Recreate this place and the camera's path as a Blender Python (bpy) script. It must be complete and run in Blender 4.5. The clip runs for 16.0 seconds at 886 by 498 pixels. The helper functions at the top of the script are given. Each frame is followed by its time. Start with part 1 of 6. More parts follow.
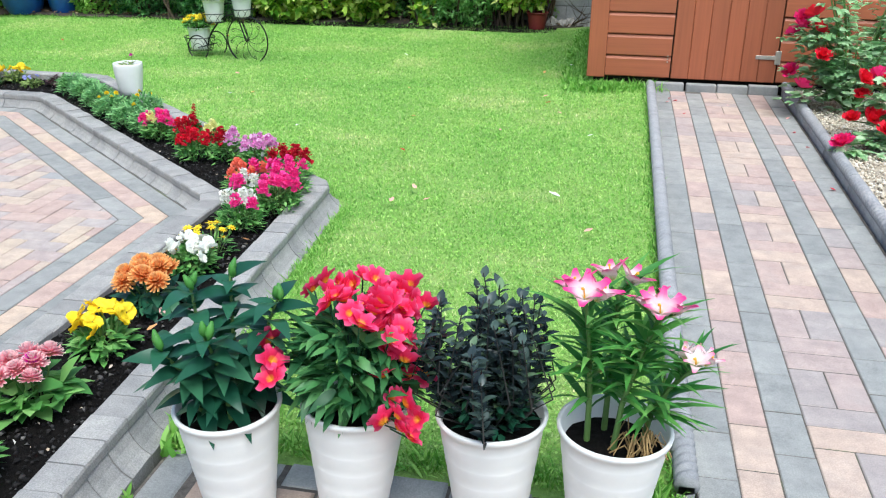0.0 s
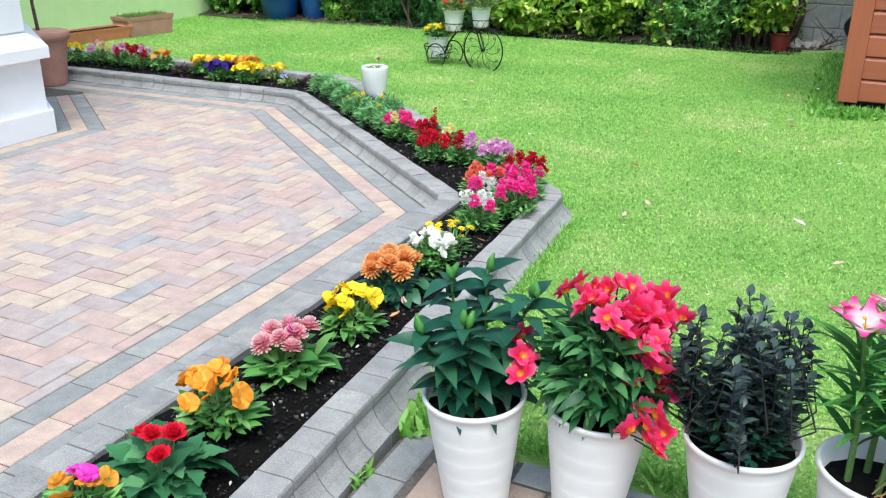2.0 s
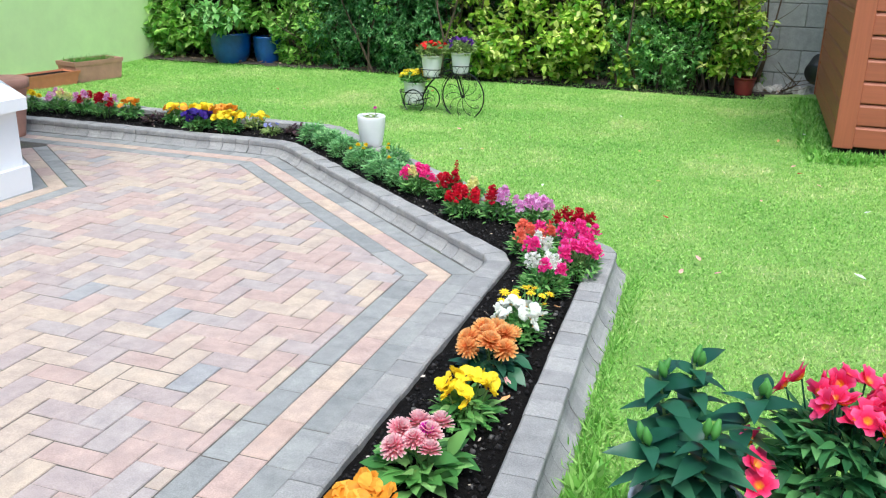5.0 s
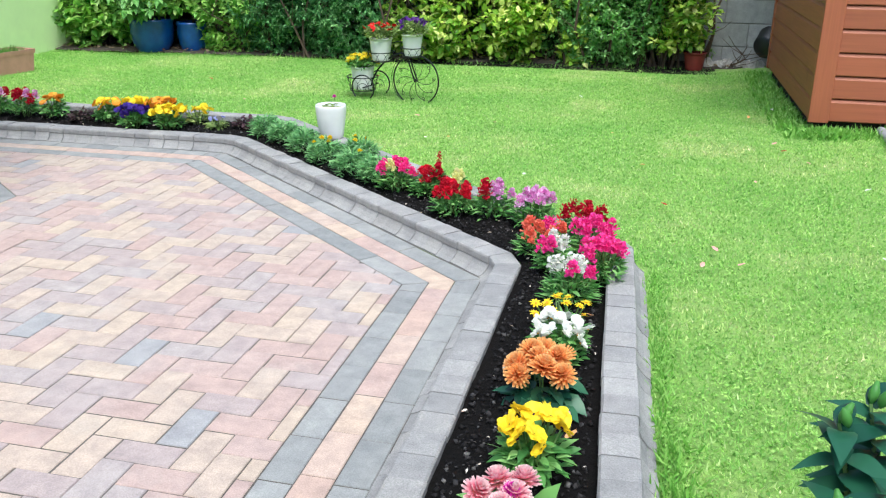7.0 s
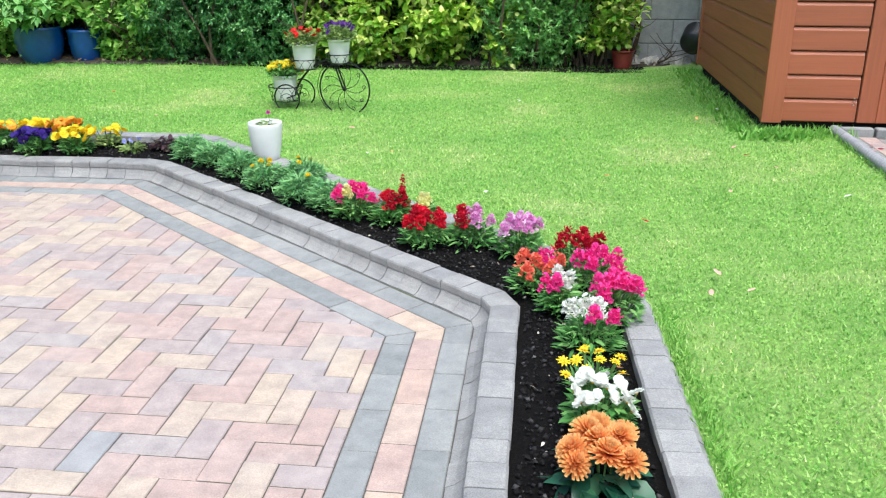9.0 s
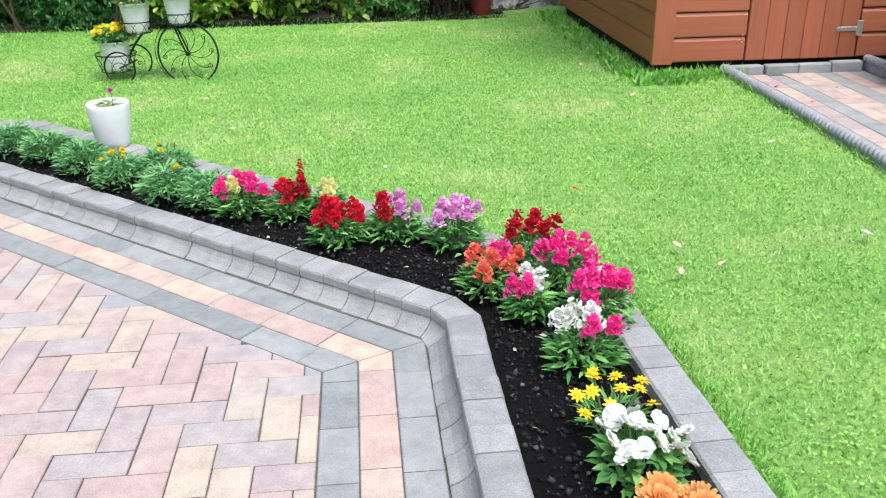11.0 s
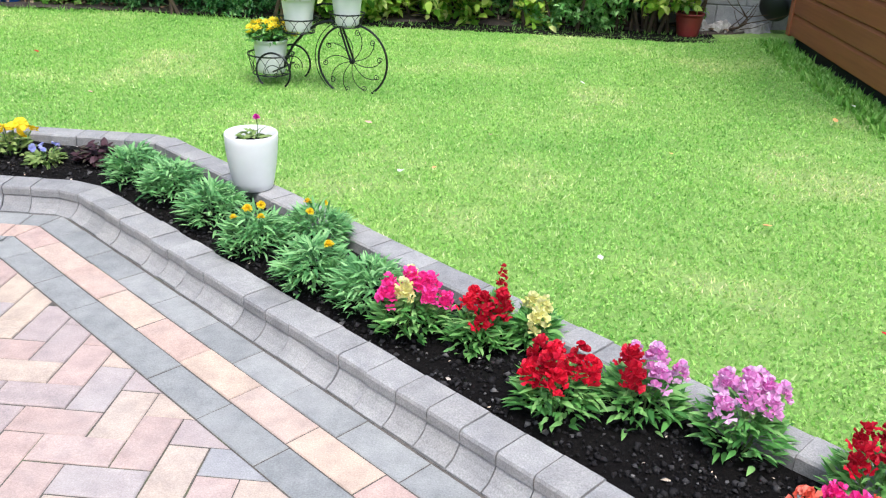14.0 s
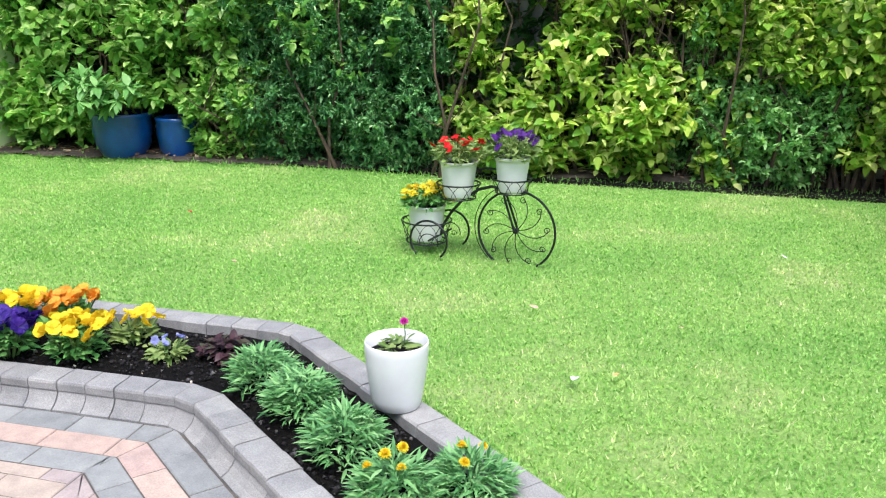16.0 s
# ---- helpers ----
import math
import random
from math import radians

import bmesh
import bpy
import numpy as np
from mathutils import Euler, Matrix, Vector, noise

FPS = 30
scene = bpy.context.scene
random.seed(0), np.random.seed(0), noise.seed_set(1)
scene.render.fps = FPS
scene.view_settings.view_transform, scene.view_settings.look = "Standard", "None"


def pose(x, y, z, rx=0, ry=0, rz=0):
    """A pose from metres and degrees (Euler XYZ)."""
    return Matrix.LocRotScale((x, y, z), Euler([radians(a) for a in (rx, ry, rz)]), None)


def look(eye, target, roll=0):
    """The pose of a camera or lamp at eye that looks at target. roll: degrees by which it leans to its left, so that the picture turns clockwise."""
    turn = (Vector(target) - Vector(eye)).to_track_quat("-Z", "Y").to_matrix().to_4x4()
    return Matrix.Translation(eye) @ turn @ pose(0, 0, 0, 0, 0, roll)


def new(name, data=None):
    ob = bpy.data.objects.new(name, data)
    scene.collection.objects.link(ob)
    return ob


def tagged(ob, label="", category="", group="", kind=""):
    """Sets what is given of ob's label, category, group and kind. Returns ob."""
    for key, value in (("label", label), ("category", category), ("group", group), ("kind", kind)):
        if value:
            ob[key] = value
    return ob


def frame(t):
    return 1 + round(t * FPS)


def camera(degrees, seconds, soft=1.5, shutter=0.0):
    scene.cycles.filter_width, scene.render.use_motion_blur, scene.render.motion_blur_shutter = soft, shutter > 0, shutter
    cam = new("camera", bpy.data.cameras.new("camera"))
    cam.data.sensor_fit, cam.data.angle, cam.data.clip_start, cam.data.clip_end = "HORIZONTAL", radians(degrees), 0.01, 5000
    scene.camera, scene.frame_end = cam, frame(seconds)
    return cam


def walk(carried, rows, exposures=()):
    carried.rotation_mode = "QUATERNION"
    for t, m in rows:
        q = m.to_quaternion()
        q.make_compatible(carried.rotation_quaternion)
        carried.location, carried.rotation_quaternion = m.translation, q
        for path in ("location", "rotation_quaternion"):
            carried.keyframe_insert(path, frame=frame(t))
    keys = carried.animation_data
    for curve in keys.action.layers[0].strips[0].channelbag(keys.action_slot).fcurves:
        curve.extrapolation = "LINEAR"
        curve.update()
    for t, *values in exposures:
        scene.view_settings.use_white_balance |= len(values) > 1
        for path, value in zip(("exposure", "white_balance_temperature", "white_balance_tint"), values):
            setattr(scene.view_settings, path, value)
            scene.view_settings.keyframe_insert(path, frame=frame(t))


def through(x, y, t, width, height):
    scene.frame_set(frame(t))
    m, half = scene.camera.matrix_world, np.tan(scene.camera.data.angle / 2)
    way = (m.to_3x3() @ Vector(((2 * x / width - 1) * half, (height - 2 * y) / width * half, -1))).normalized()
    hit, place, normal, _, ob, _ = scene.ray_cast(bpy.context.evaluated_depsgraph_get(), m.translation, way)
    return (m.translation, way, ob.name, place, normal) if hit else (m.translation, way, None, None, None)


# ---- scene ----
cam = camera(54.1, 16.0, soft=1.15)
PATH = [
    (0, (0.319, 0.446, 1.328), (-0.036, 2.258, 0.56), 0.5),
    (0.5, (0.282, 0.42, 1.331), (-0.276, 2.202, 0.615), 0.3),
    (1, (0.288, 0.376, 1.332), (-0.406, 2.11, 0.616), -0.2),
    (1.5, (0.27, 0.366, 1.323), (-0.489, 2.066, 0.594), 0.4),
    (2, (0.205, 0.379, 1.309), (-0.586, 2.06, 0.569), 0.5),
    (2.5, (0.12, 0.377, 1.309), (-0.666, 2.059, 0.566), 0.1),
    (3, (0.067, 0.355, 1.321), (-0.718, 2.046, 0.596), 0.8),
    (3.5, (-0.042, 0.356, 1.334), (-0.805, 2.075, 0.652), 0.9),
    (4, (-0.221, 0.364, 1.346), (-0.887, 2.137, 0.704), 0.7),
    (4.5, (-0.338, 0.35, 1.339), (-0.957, 2.142, 0.701), 1.4),
    (4.7, (-0.378, 0.366, 1.33), (-1.0, 2.154, 0.685), 1.4),
    (6.8, (-0.825, 0.659, 1.264), (-1.295, 2.477, 0.576), 0.4),
    (7, (-0.867, 0.684, 1.261), (-1.304, 2.51, 0.571), 0.5),
    (7.5, (-0.967, 0.797, 1.255), (-1.354, 2.634, 0.567), 0.9),
    (8, (-1.05, 0.931, 1.261), (-1.402, 2.776, 0.573), 1.6),
    (8.5, (-1.125, 0.988, 1.279), (-1.467, 2.845, 0.622), 1.4),
    (9, (-1.25, 1.067, 1.261), (-1.46, 2.93, 0.565), 0.1),
    (9.2, (-1.295, 1.111, 1.237), (-1.427, 2.96, 0.485), -0.4),
    (11.3, (-1.623, 1.726, 1.19), (-1.422, 3.546, 0.386), -0.5),
    (11.5, (-1.652, 1.795, 1.176), (-1.43, 3.613, 0.373), -0.3),
    (12, (-1.689, 2.004, 1.167), (-1.519, 3.823, 0.353), 0.6),
    (12.5, (-1.698, 2.167, 1.178), (-1.648, 3.993, 0.364), 1.7),
    (13, (-1.733, 2.301, 1.168), (-1.732, 4.127, 0.354), 1.8),
    (13.5, (-1.8, 2.476, 1.167), (-1.815, 4.302, 0.352), 1.7),
    (14, (-1.838, 2.672, 1.161), (-1.958, 4.492, 0.342), 2.5),
    (14.5, (-1.828, 2.862, 1.192), (-2.1, 4.678, 0.402), 3.2),
    (15, (-1.867, 2.983, 1.197), (-2.217, 4.819, 0.485), 2.6),
    (15.5, (-1.942, 3.154, 1.206), (-2.31, 5.013, 0.566), 1.0),
    (16, (-2.001, 3.292, 1.196), (-2.483, 5.155, 0.651), 0.7),
]
walk(cam, [(t, look(eye, target, roll)) for t, eye, target, roll in PATH], [(0, 0.87, 5820, 2), (4.5, 0.87, 5820, 3), (9, 0.94, 5850, 4), (16, 1.02, 5900, 10)])

# ---- world, sun ----
world = bpy.data.worlds.new("overcast_sky")
scene.world = world
world.use_nodes = True
wn = world.node_tree
sky = wn.nodes.new("ShaderNodeTexSky")
sky.sky_type = "NISHITA"
sky.sun_disc = False
sky.sun_elevation, sky.sun_rotation = radians(66), radians(158)
sky.air_density, sky.dust_density, sky.ozone_density = 1.0, 4.0, 0.6
wn.nodes["Background"].inputs["Strength"].default_value = 0.125
wn.links.new(sky.outputs["Color"], wn.nodes["Background"].inputs["Color"])
sun_data = bpy.data.lights.new("sun", "SUN")
sun_data.energy, sun_data.angle, sun_data.color = 1.85, radians(40), (1.0, 0.97, 0.93)
sun = new("sun", sun_data)
sun.matrix_world = look((0, 0, 20), (0 - 20 * math.cos(radians(66)) * math.sin(radians(158)), 0 - 20 * math.cos(radians(66)) * math.cos(radians(158)), 20 - 20 * math.sin(radians(66))))

# ---- mesh helpers ----
rng = np.random.default_rng(7)


def np_mesh(name, verts, faces, smooth=False):
    """A mesh from arrays of vertices and of faces that all have the same number of corners."""
    verts, faces = np.asarray(verts, np.float32), np.asarray(faces, np.int32)
    me = bpy.data.meshes.new(name)
    me.vertices.add(len(verts))
    me.vertices.foreach_set("co", verts.ravel())
    me.loops.add(faces.size)
    me.loops.foreach_set("vertex_index", faces.ravel())
    me.polygons.add(len(faces))
    me.polygons.foreach_set("loop_start", np.arange(0, faces.size, faces.shape[1], dtype=np.int32))
    me.update(calc_edges=True)
    if smooth:
        me.polygons.foreach_set("use_smooth", np.ones(len(faces), bool))
    return me


class Shape:
    """Collects vertices and faces of one mesh."""

    def __init__(self):
        self.v, self.f = [], []

    def add(self, verts, faces, m=None):
        k = len(self.v)
        self.v += [tuple(m @ Vector(p)) if m is not None else tuple(p) for p in verts]
        self.f += [tuple(i + k for i in f) for f in faces]
        return self

    def box(self, x0, y0, z0, x1, y1, z1, b=0.003, m=None):
        """A box with chamfered edges."""
        b = min(b, (x1 - x0) / 3, (y1 - y0) / 3, (z1 - z0) / 3)
        bm = bmesh.new()
        bmesh.ops.create_cube(bm, size=1.0)
        for v in bm.verts:
            v.co = Vector(((x0 + x1) / 2 + v.co.x * (x1 - x0), (y0 + y1) / 2 + v.co.y * (y1 - y0), (z0 + z1) / 2 + v.co.z * (z1 - z0)))
        if b > 0:
            bmesh.ops.bevel(bm, geom=bm.edges[:], offset=b, segments=1, affect="EDGES")
        bm.verts.index_update()
        self.add([v.co.copy() for v in bm.verts], [[v.index for v in f.verts] for f in bm.faces], m)
        bm.free()
        return self

    def turn(self, profile, n=28, m=None, wobble=0.0):
        """A turned shape from (radius, height) pairs."""
        verts, faces = [], []
        for r, z in profile:
            for k in range(n):
                a = 2 * math.pi * k / n
                q = r * (1 + wobble * math.sin(3 * a + z * 9))
                verts.append((q * math.cos(a), q * math.sin(a), z))
        for j in range(len(profile) - 1):
            for k in range(n):
                faces.append((j * n + k, j * n + (k + 1) % n, (j + 1) * n + (k + 1) % n, (j + 1) * n + k))
        faces.append(tuple(range(n))[::-1])
        faces.append(tuple((len(profile) - 1) * n + k for k in range(n)))
        return self.add(verts, faces, m)

    def tube(self, pts, r, n=6, closed=False, m=None):
        """A round bar along points; r may be one radius or one for each point."""
        pts = [Vector(p) for p in pts]
        rr = r if isinstance(r, (list, tuple)) else [r] * len(pts)
        verts, faces, side = [], [], None
        for i, p in enumerate(pts):
            a = pts[i - 1] if i or closed else p
            c = pts[(i + 1) % len(pts)] if i < len(pts) - 1 or closed else p
            d = (c - a).normalized()
            if side is None:
                side = d.orthogonal().normalized()
            side = (side - d * side.dot(d)).normalized()
            up = d.cross(side)
            for k in range(n):
                w = 2 * math.pi * k / n
                verts.append(p + rr[i] * (math.cos(w) * side + math.sin(w) * up))
        rings = len(pts)
        for i in range(rings if closed else rings - 1):
            for k in range(n):
                j = (i + 1) % rings
                faces.append((i * n + k, i * n + (k + 1) % n, j * n + (k + 1) % n, j * n + k))
        if not closed:
            faces.append(tuple(range(n))[::-1])
            faces.append(tuple((rings - 1) * n + k for k in range(n)))
        return self.add(verts, faces, m)

    def mesh(self, name, smooth=False):
        me = bpy.data.meshes.new(name)
        me.from_pydata([tuple(p) for p in self.v], [], self.f)
        me.update()
        if smooth:
            me.polygons.foreach_set("use_smooth", np.ones(len(me.polygons), bool))
        return me


def part(name, shape, material, parent=None, label="", smooth=False, m=None):
    """Links a shape or a mesh as one object under its thing."""
    me = shape.mesh(name, smooth) if isinstance(shape, Shape) else shape
    if not me.materials:
        me.materials.append(material)
    ob = new(name, me)
    ob.parent = parent
    if m is not None:
        ob.matrix_basis = m
    if label:
        ob["label"] = label
    return ob


def thing(name, m, label, category, group="", kind=""):
    ob = new(name)
    ob.empty_display_size = 0.05
    ob.matrix_basis = m
    return tagged(ob, label, category, group, kind)


def scatter(tv, tf, pos, rot, scale):
    """Copies of a small template at many poses, as arrays."""
    tv, tf = np.asarray(tv, float), np.asarray(tf, int)
    v = np.einsum("mij,nj->mni", rot, tv) * np.asarray(scale, float).reshape(-1, 1, 1) + pos[:, None, :]
    f = tf[None] + (np.arange(len(pos)) * len(tv))[:, None, None]
    return v.reshape(-1, 3), f.reshape(-1, tf.shape[1])


def turns(direction, spin):
    """Rotations that bring y onto each direction, turned about it by spin; z is the upper side."""
    d = direction / np.linalg.norm(direction, axis=1, keepdims=True)
    up = np.tile(np.array([0.0, 0.0, 1.0]), (len(d), 1))
    up[np.abs(d[:, 2]) > 0.97] = (1, 0, 0)
    x = np.cross(d, up)
    x /= np.linalg.norm(x, axis=1, keepdims=True)
    z = np.cross(x, d)
    c, s = np.cos(spin)[:, None], np.sin(spin)[:, None]
    return np.stack([c * x + s * z, d, c * z - s * x], axis=2)


def blade(length, width, bend=0.15, fold=0.12, steps=3, tip=0.0):
    """A leaf along y: two rows of quads folded at the midrib, drooping to the tip."""
    v, f = [], []
    for i in range(steps + 1):
        t = i / steps
        w = width / 2 * max(math.sin(math.pi * (0.08 + 0.92 * t) ** 0.8), tip if i == steps else 0.06)
        y, z = length * t, -bend * length * t * t
        v += [(-w, y, z + fold * w), (0, y, z), (w, y, z + fold * w)]
    for i in range(steps):
        a = 3 * i
        f += [(a, a + 1, a + 4, a + 3), (a + 1, a + 2, a + 5, a + 4)]
    return v, f


# ---- materials ----
def node_mat(name):
    mat = bpy.data.materials.new(name)
    mat.use_nodes = True
    nt = mat.node_tree
    return mat, nt, nt.nodes["Principled BSDF"], nt.nodes["Material Output"]


def link(nt, a, b):
    nt.links.new(a, b)


def ramp_node(nt, fac, stops, constant=False):
    r = nt.nodes.new("ShaderNodeValToRGB")
    r.color_ramp.interpolation = "CONSTANT" if constant else "LINEAR"
    el = r.color_ramp.elements
    while len(el) < len(stops):
        el.new(0.5)
    for e, (p, c) in zip(el, stops):
        e.position, e.color = p, (*c, 1)
    link(nt, fac, r.inputs["Fac"])
    return r.outputs["Color"]


def noise_node(nt, scale, detail=4.0, rough=0.6, coords="Object"):
    tc = nt.nodes.new("ShaderNodeTexCoord")
    n = nt.nodes.new("ShaderNodeTexNoise")
    n.inputs["Scale"].default_value, n.inputs["Detail"].default_value, n.inputs["Roughness"].default_value = scale, detail, rough
    link(nt, tc.outputs[coords], n.inputs["Vector"])
    return n.outputs["Fac"]


def world_noise(nt, scale, detail=4.0, rough=0.6):
    g = nt.nodes.new("ShaderNodeNewGeometry")
    n = nt.nodes.new("ShaderNodeTexNoise")
    n.inputs["Scale"].default_value, n.inputs["Detail"].default_value, n.inputs["Roughness"].default_value = scale, detail, rough
    link(nt, g.outputs["Position"], n.inputs["Vector"])
    return n.outputs["Fac"]


def mixed(nt, a, b, fac, mode="MIX"):
    mx = nt.nodes.new("ShaderNodeMix")
    mx.data_type, mx.blend_type = "RGBA", mode
    for sock, val in ((mx.inputs[0], fac), (mx.inputs[6], a), (mx.inputs[7], b)):
        if isinstance(val, (int, float)):
            sock.default_value = val
        elif isinstance(val, tuple):
            sock.default_value = (*val, 1)
        else:
            link(nt, val, sock)
    return mx.outputs[2]


def bumped(nt, bsdf, height, strength, distance=0.004):
    b = nt.nodes.new("ShaderNodeBump")
    b.inputs["Strength"].default_value, b.inputs["Distance"].default_value = strength, distance
    link(nt, height, b.inputs["Height"])
    link(nt, b.outputs["Normal"], bsdf.inputs["Normal"])


def random_value(nt, island):
    if island:
        return nt.nodes.new("ShaderNodeNewGeometry").outputs["Random Per Island"]
    return nt.nodes.new("ShaderNodeObjectInfo").outputs["Random"]


def stone_mat(name, stops, island=False, rough=0.85, grain=0.25, bump=0.35, stain=0.35):
    """Concrete block: a tone for each block, mottling, fine grain and pale dusty stains."""
    mat, nt, bsdf, _ = node_mat(name)
    base = ramp_node(nt, random_value(nt, island), stops, constant=True)
    mottle = ramp_node(nt, world_noise(nt, 14, 5, 0.65), [(0.3, (0.78, 0.77, 0.78)), (0.7, (1.12, 1.1, 1.08))])
    col = mixed(nt, base, mottle, 1.0, "MULTIPLY")
    fine = ramp_node(nt, world_noise(nt, 260, 3, 0.7), [(0.3, (1 - grain,) * 3), (0.7, (1 + grain,) * 3)])
    col = mixed(nt, col, fine, 0.8, "MULTIPLY")
    blot = ramp_node(nt, world_noise(nt, 2.3, 6, 0.7), [(0.5, (0, 0, 0)), (0.75, (stain,) * 3)])
    col = mixed(nt, col, (0.42, 0.40, 0.38), blot)
    link(nt, col, bsdf.inputs["Base Color"])
    bsdf.inputs["Roughness"].default_value, bsdf.inputs["Specular IOR Level"].default_value = rough, 0.3
    bumped(nt, bsdf, world_noise(nt, 180, 4, 0.75), bump, 0.003)
    return mat


def plain_mat(name, color, rough=0.5, metal=0.0, vary=0.12, scale=9.0, bump=0.0, bump_scale=60, coat=0.0):
    mat, nt, bsdf, _ = node_mat(name)
    lo, hi = tuple(c * (1 - vary) for c in color), tuple(min(1, c * (1 + vary)) for c in color)
    col = ramp_node(nt, noise_node(nt, scale, 6, 0.65), [(0.3, lo), (0.7, hi)])
    link(nt, col, bsdf.inputs["Base Color"])
    bsdf.inputs["Roughness"].default_value, bsdf.inputs["Metallic"].default_value = rough, metal
    bsdf.inputs["Coat Weight"].default_value = coat
    if bump:
        bumped(nt, bsdf, noise_node(nt, bump_scale, 4, 0.7), bump)
    return mat


def leaf_mat(name, stops, rough=0.45, through=0.3, island=True, patch=0.0):
    """Leaves and petals: a tone for each, partly letting light through."""
    mat, nt, bsdf, out = node_mat(name)
    col = ramp_node(nt, random_value(nt, island), stops)
    if patch:
        big = ramp_node(nt, world_noise(nt, patch, 4, 0.6), [(0.35, (0.75, 0.8, 0.75)), (0.65, (1.2, 1.15, 1.0))])
        col = mixed(nt, col, big, 1.0, "MULTIPLY")
    link(nt, col, bsdf.inputs["Base Color"])
    bsdf.inputs["Roughness"].default_value, bsdf.inputs["Specular IOR Level"].default_value = rough, 0.28
    tr = nt.nodes.new("ShaderNodeBsdfTranslucent")
    link(nt, col, tr.inputs["Color"])
    mx = nt.nodes.new("ShaderNodeMixShader")
    mx.inputs[0].default_value = through
    link(nt, bsdf.outputs[0], mx.inputs[1])
    link(nt, tr.outputs[0], mx.inputs[2])
    link(nt, mx.outputs[0], out.inputs["Surface"])
    return mat


WARM = [(0.0, (0.430, 0.322, 0.285)), (0.2, (0.462, 0.375, 0.308)), (0.4, (0.385, 0.318, 0.300)), (0.6, (0.480, 0.390, 0.310)), (0.72, (0.447, 0.340, 0.302)), (0.86, (0.385, 0.335, 0.318)), (0.965, (0.315, 0.312, 0.315))]
BUFF = [(0.0, (0.469, 0.345, 0.286)), (0.3, (0.500, 0.390, 0.306)), (0.6, (0.449, 0.330, 0.286)), (0.8, (0.479, 0.370, 0.306))]
GREY = [(0.0, (0.262, 0.267, 0.260)), (0.35, (0.291, 0.296, 0.286)), (0.7, (0.241, 0.248, 0.243))]
ROSE = [(0.0, (0.42, 0.315, 0.28)), (0.35, (0.46, 0.36, 0.30)), (0.7, (0.38, 0.305, 0.285)), (0.88, (0.33, 0.29, 0.28))]
KERB = [(0.0, (0.292, 0.287, 0.280)), (0.3, (0.322, 0.316, 0.306)), (0.6, (0.264, 0.260, 0.255)), (0.8, (0.308, 0.300, 0.288))]
m_warm, m_warm_far = stone_mat("herringbone_block", WARM), stone_mat("herringbone_block_far", WARM, island=True)
m_buff, m_grey = stone_mat("buff_block", BUFF), stone_mat("charcoal_block", GREY)
m_buff_far, m_grey_far = stone_mat("buff_block_far", BUFF, island=True), stone_mat("charcoal_block_far", GREY, island=True)
m_rose = stone_mat("rose_block", ROSE)
m_kerb = stone_mat("kerb_block", KERB, rough=0.85, grain=0.35, bump=0.6, stain=0.25)
m_rope = stone_mat("rope_edging", [(0.0, (0.30, 0.30, 0.31)), (0.5, (0.27, 0.275, 0.285))])
m_old = stone_mat("old_brown_block", [(0.0, (0.32, 0.24, 0.19)), (0.4, (0.38, 0.29, 0.23)), (0.75, (0.28, 0.22, 0.19))])
m_wall_block = stone_mat("wall_block", [(0.0, (0.30, 0.31, 0.31)), (0.4, (0.34, 0.35, 0.35)), (0.8, (0.27, 0.28, 0.29))], stain=0.2)


def joint_mat():
    """Dark sand in the joints, mossy in places."""
    mat, nt, bsdf, _ = node_mat("joint_sand")
    sand = ramp_node(nt, world_noise(nt, 60, 4, 0.7), [(0.3, (0.055, 0.048, 0.042)), (0.7, (0.14, 0.12, 0.10))])
    moss = ramp_node(nt, world_noise(nt, 1.6, 5, 0.7), [(0.56, (0, 0, 0)), (0.68, (0.8, 0.8, 0.8))])
    link(nt, mixed(nt, sand, (0.10, 0.15, 0.025), moss), bsdf.inputs["Base Color"])
    bsdf.inputs["Roughness"].default_value = 0.95
    bumped(nt, bsdf, world_noise(nt, 200, 4, 0.7), 0.5)
    return mat


m_joint = joint_mat()
m_mortar = plain_mat("mortar", (0.24, 0.24, 0.23), 0.95, vary=0.2, scale=20, bump=0.3)
m_rubble = plain_mat("crumbled_mortar", (0.36, 0.34, 0.31), 0.95, vary=0.5, scale=18, bump=0.8)


def soil_mat():
    mat, nt, bsdf, _ = node_mat("soil")
    col = ramp_node(nt, world_noise(nt, 90, 6, 0.75), [(0.3, (0.004, 0.0035, 0.0033)), (0.62, (0.013, 0.011, 0.010)), (0.8, (0.035, 0.03, 0.027))])
    link(nt, col, bsdf.inputs["Base Color"])
    bsdf.inputs["Roughness"].default_value, bsdf.inputs["Specular IOR Level"].default_value = 0.95, 0.12
    bumped(nt, bsdf, world_noise(nt, 120, 6, 0.8), 1.0, 0.016)
    return mat


m_soil = soil_mat()


def lawn_mat():
    mat, nt, bsdf, _ = node_mat("turf")
    a = ramp_node(nt, world_noise(nt, 1.1, 5, 0.65), [(0.3, (0.22, 0.40, 0.08)), (0.55, (0.29, 0.47, 0.11)), (0.72, (0.44, 0.51, 0.22))])
    b = ramp_node(nt, world_noise(nt, 55, 5, 0.8), [(0.3, (0.55, 0.6, 0.5)), (0.7, (1.2, 1.15, 1.1))])
    link(nt, mixed(nt, a, b, 1.0, "MULTIPLY"), bsdf.inputs["Base Color"])
    bsdf.inputs["Roughness"].default_value = 0.9
    bumped(nt, bsdf, world_noise(nt, 140, 4, 0.8), 0.8, 0.012)
    return mat


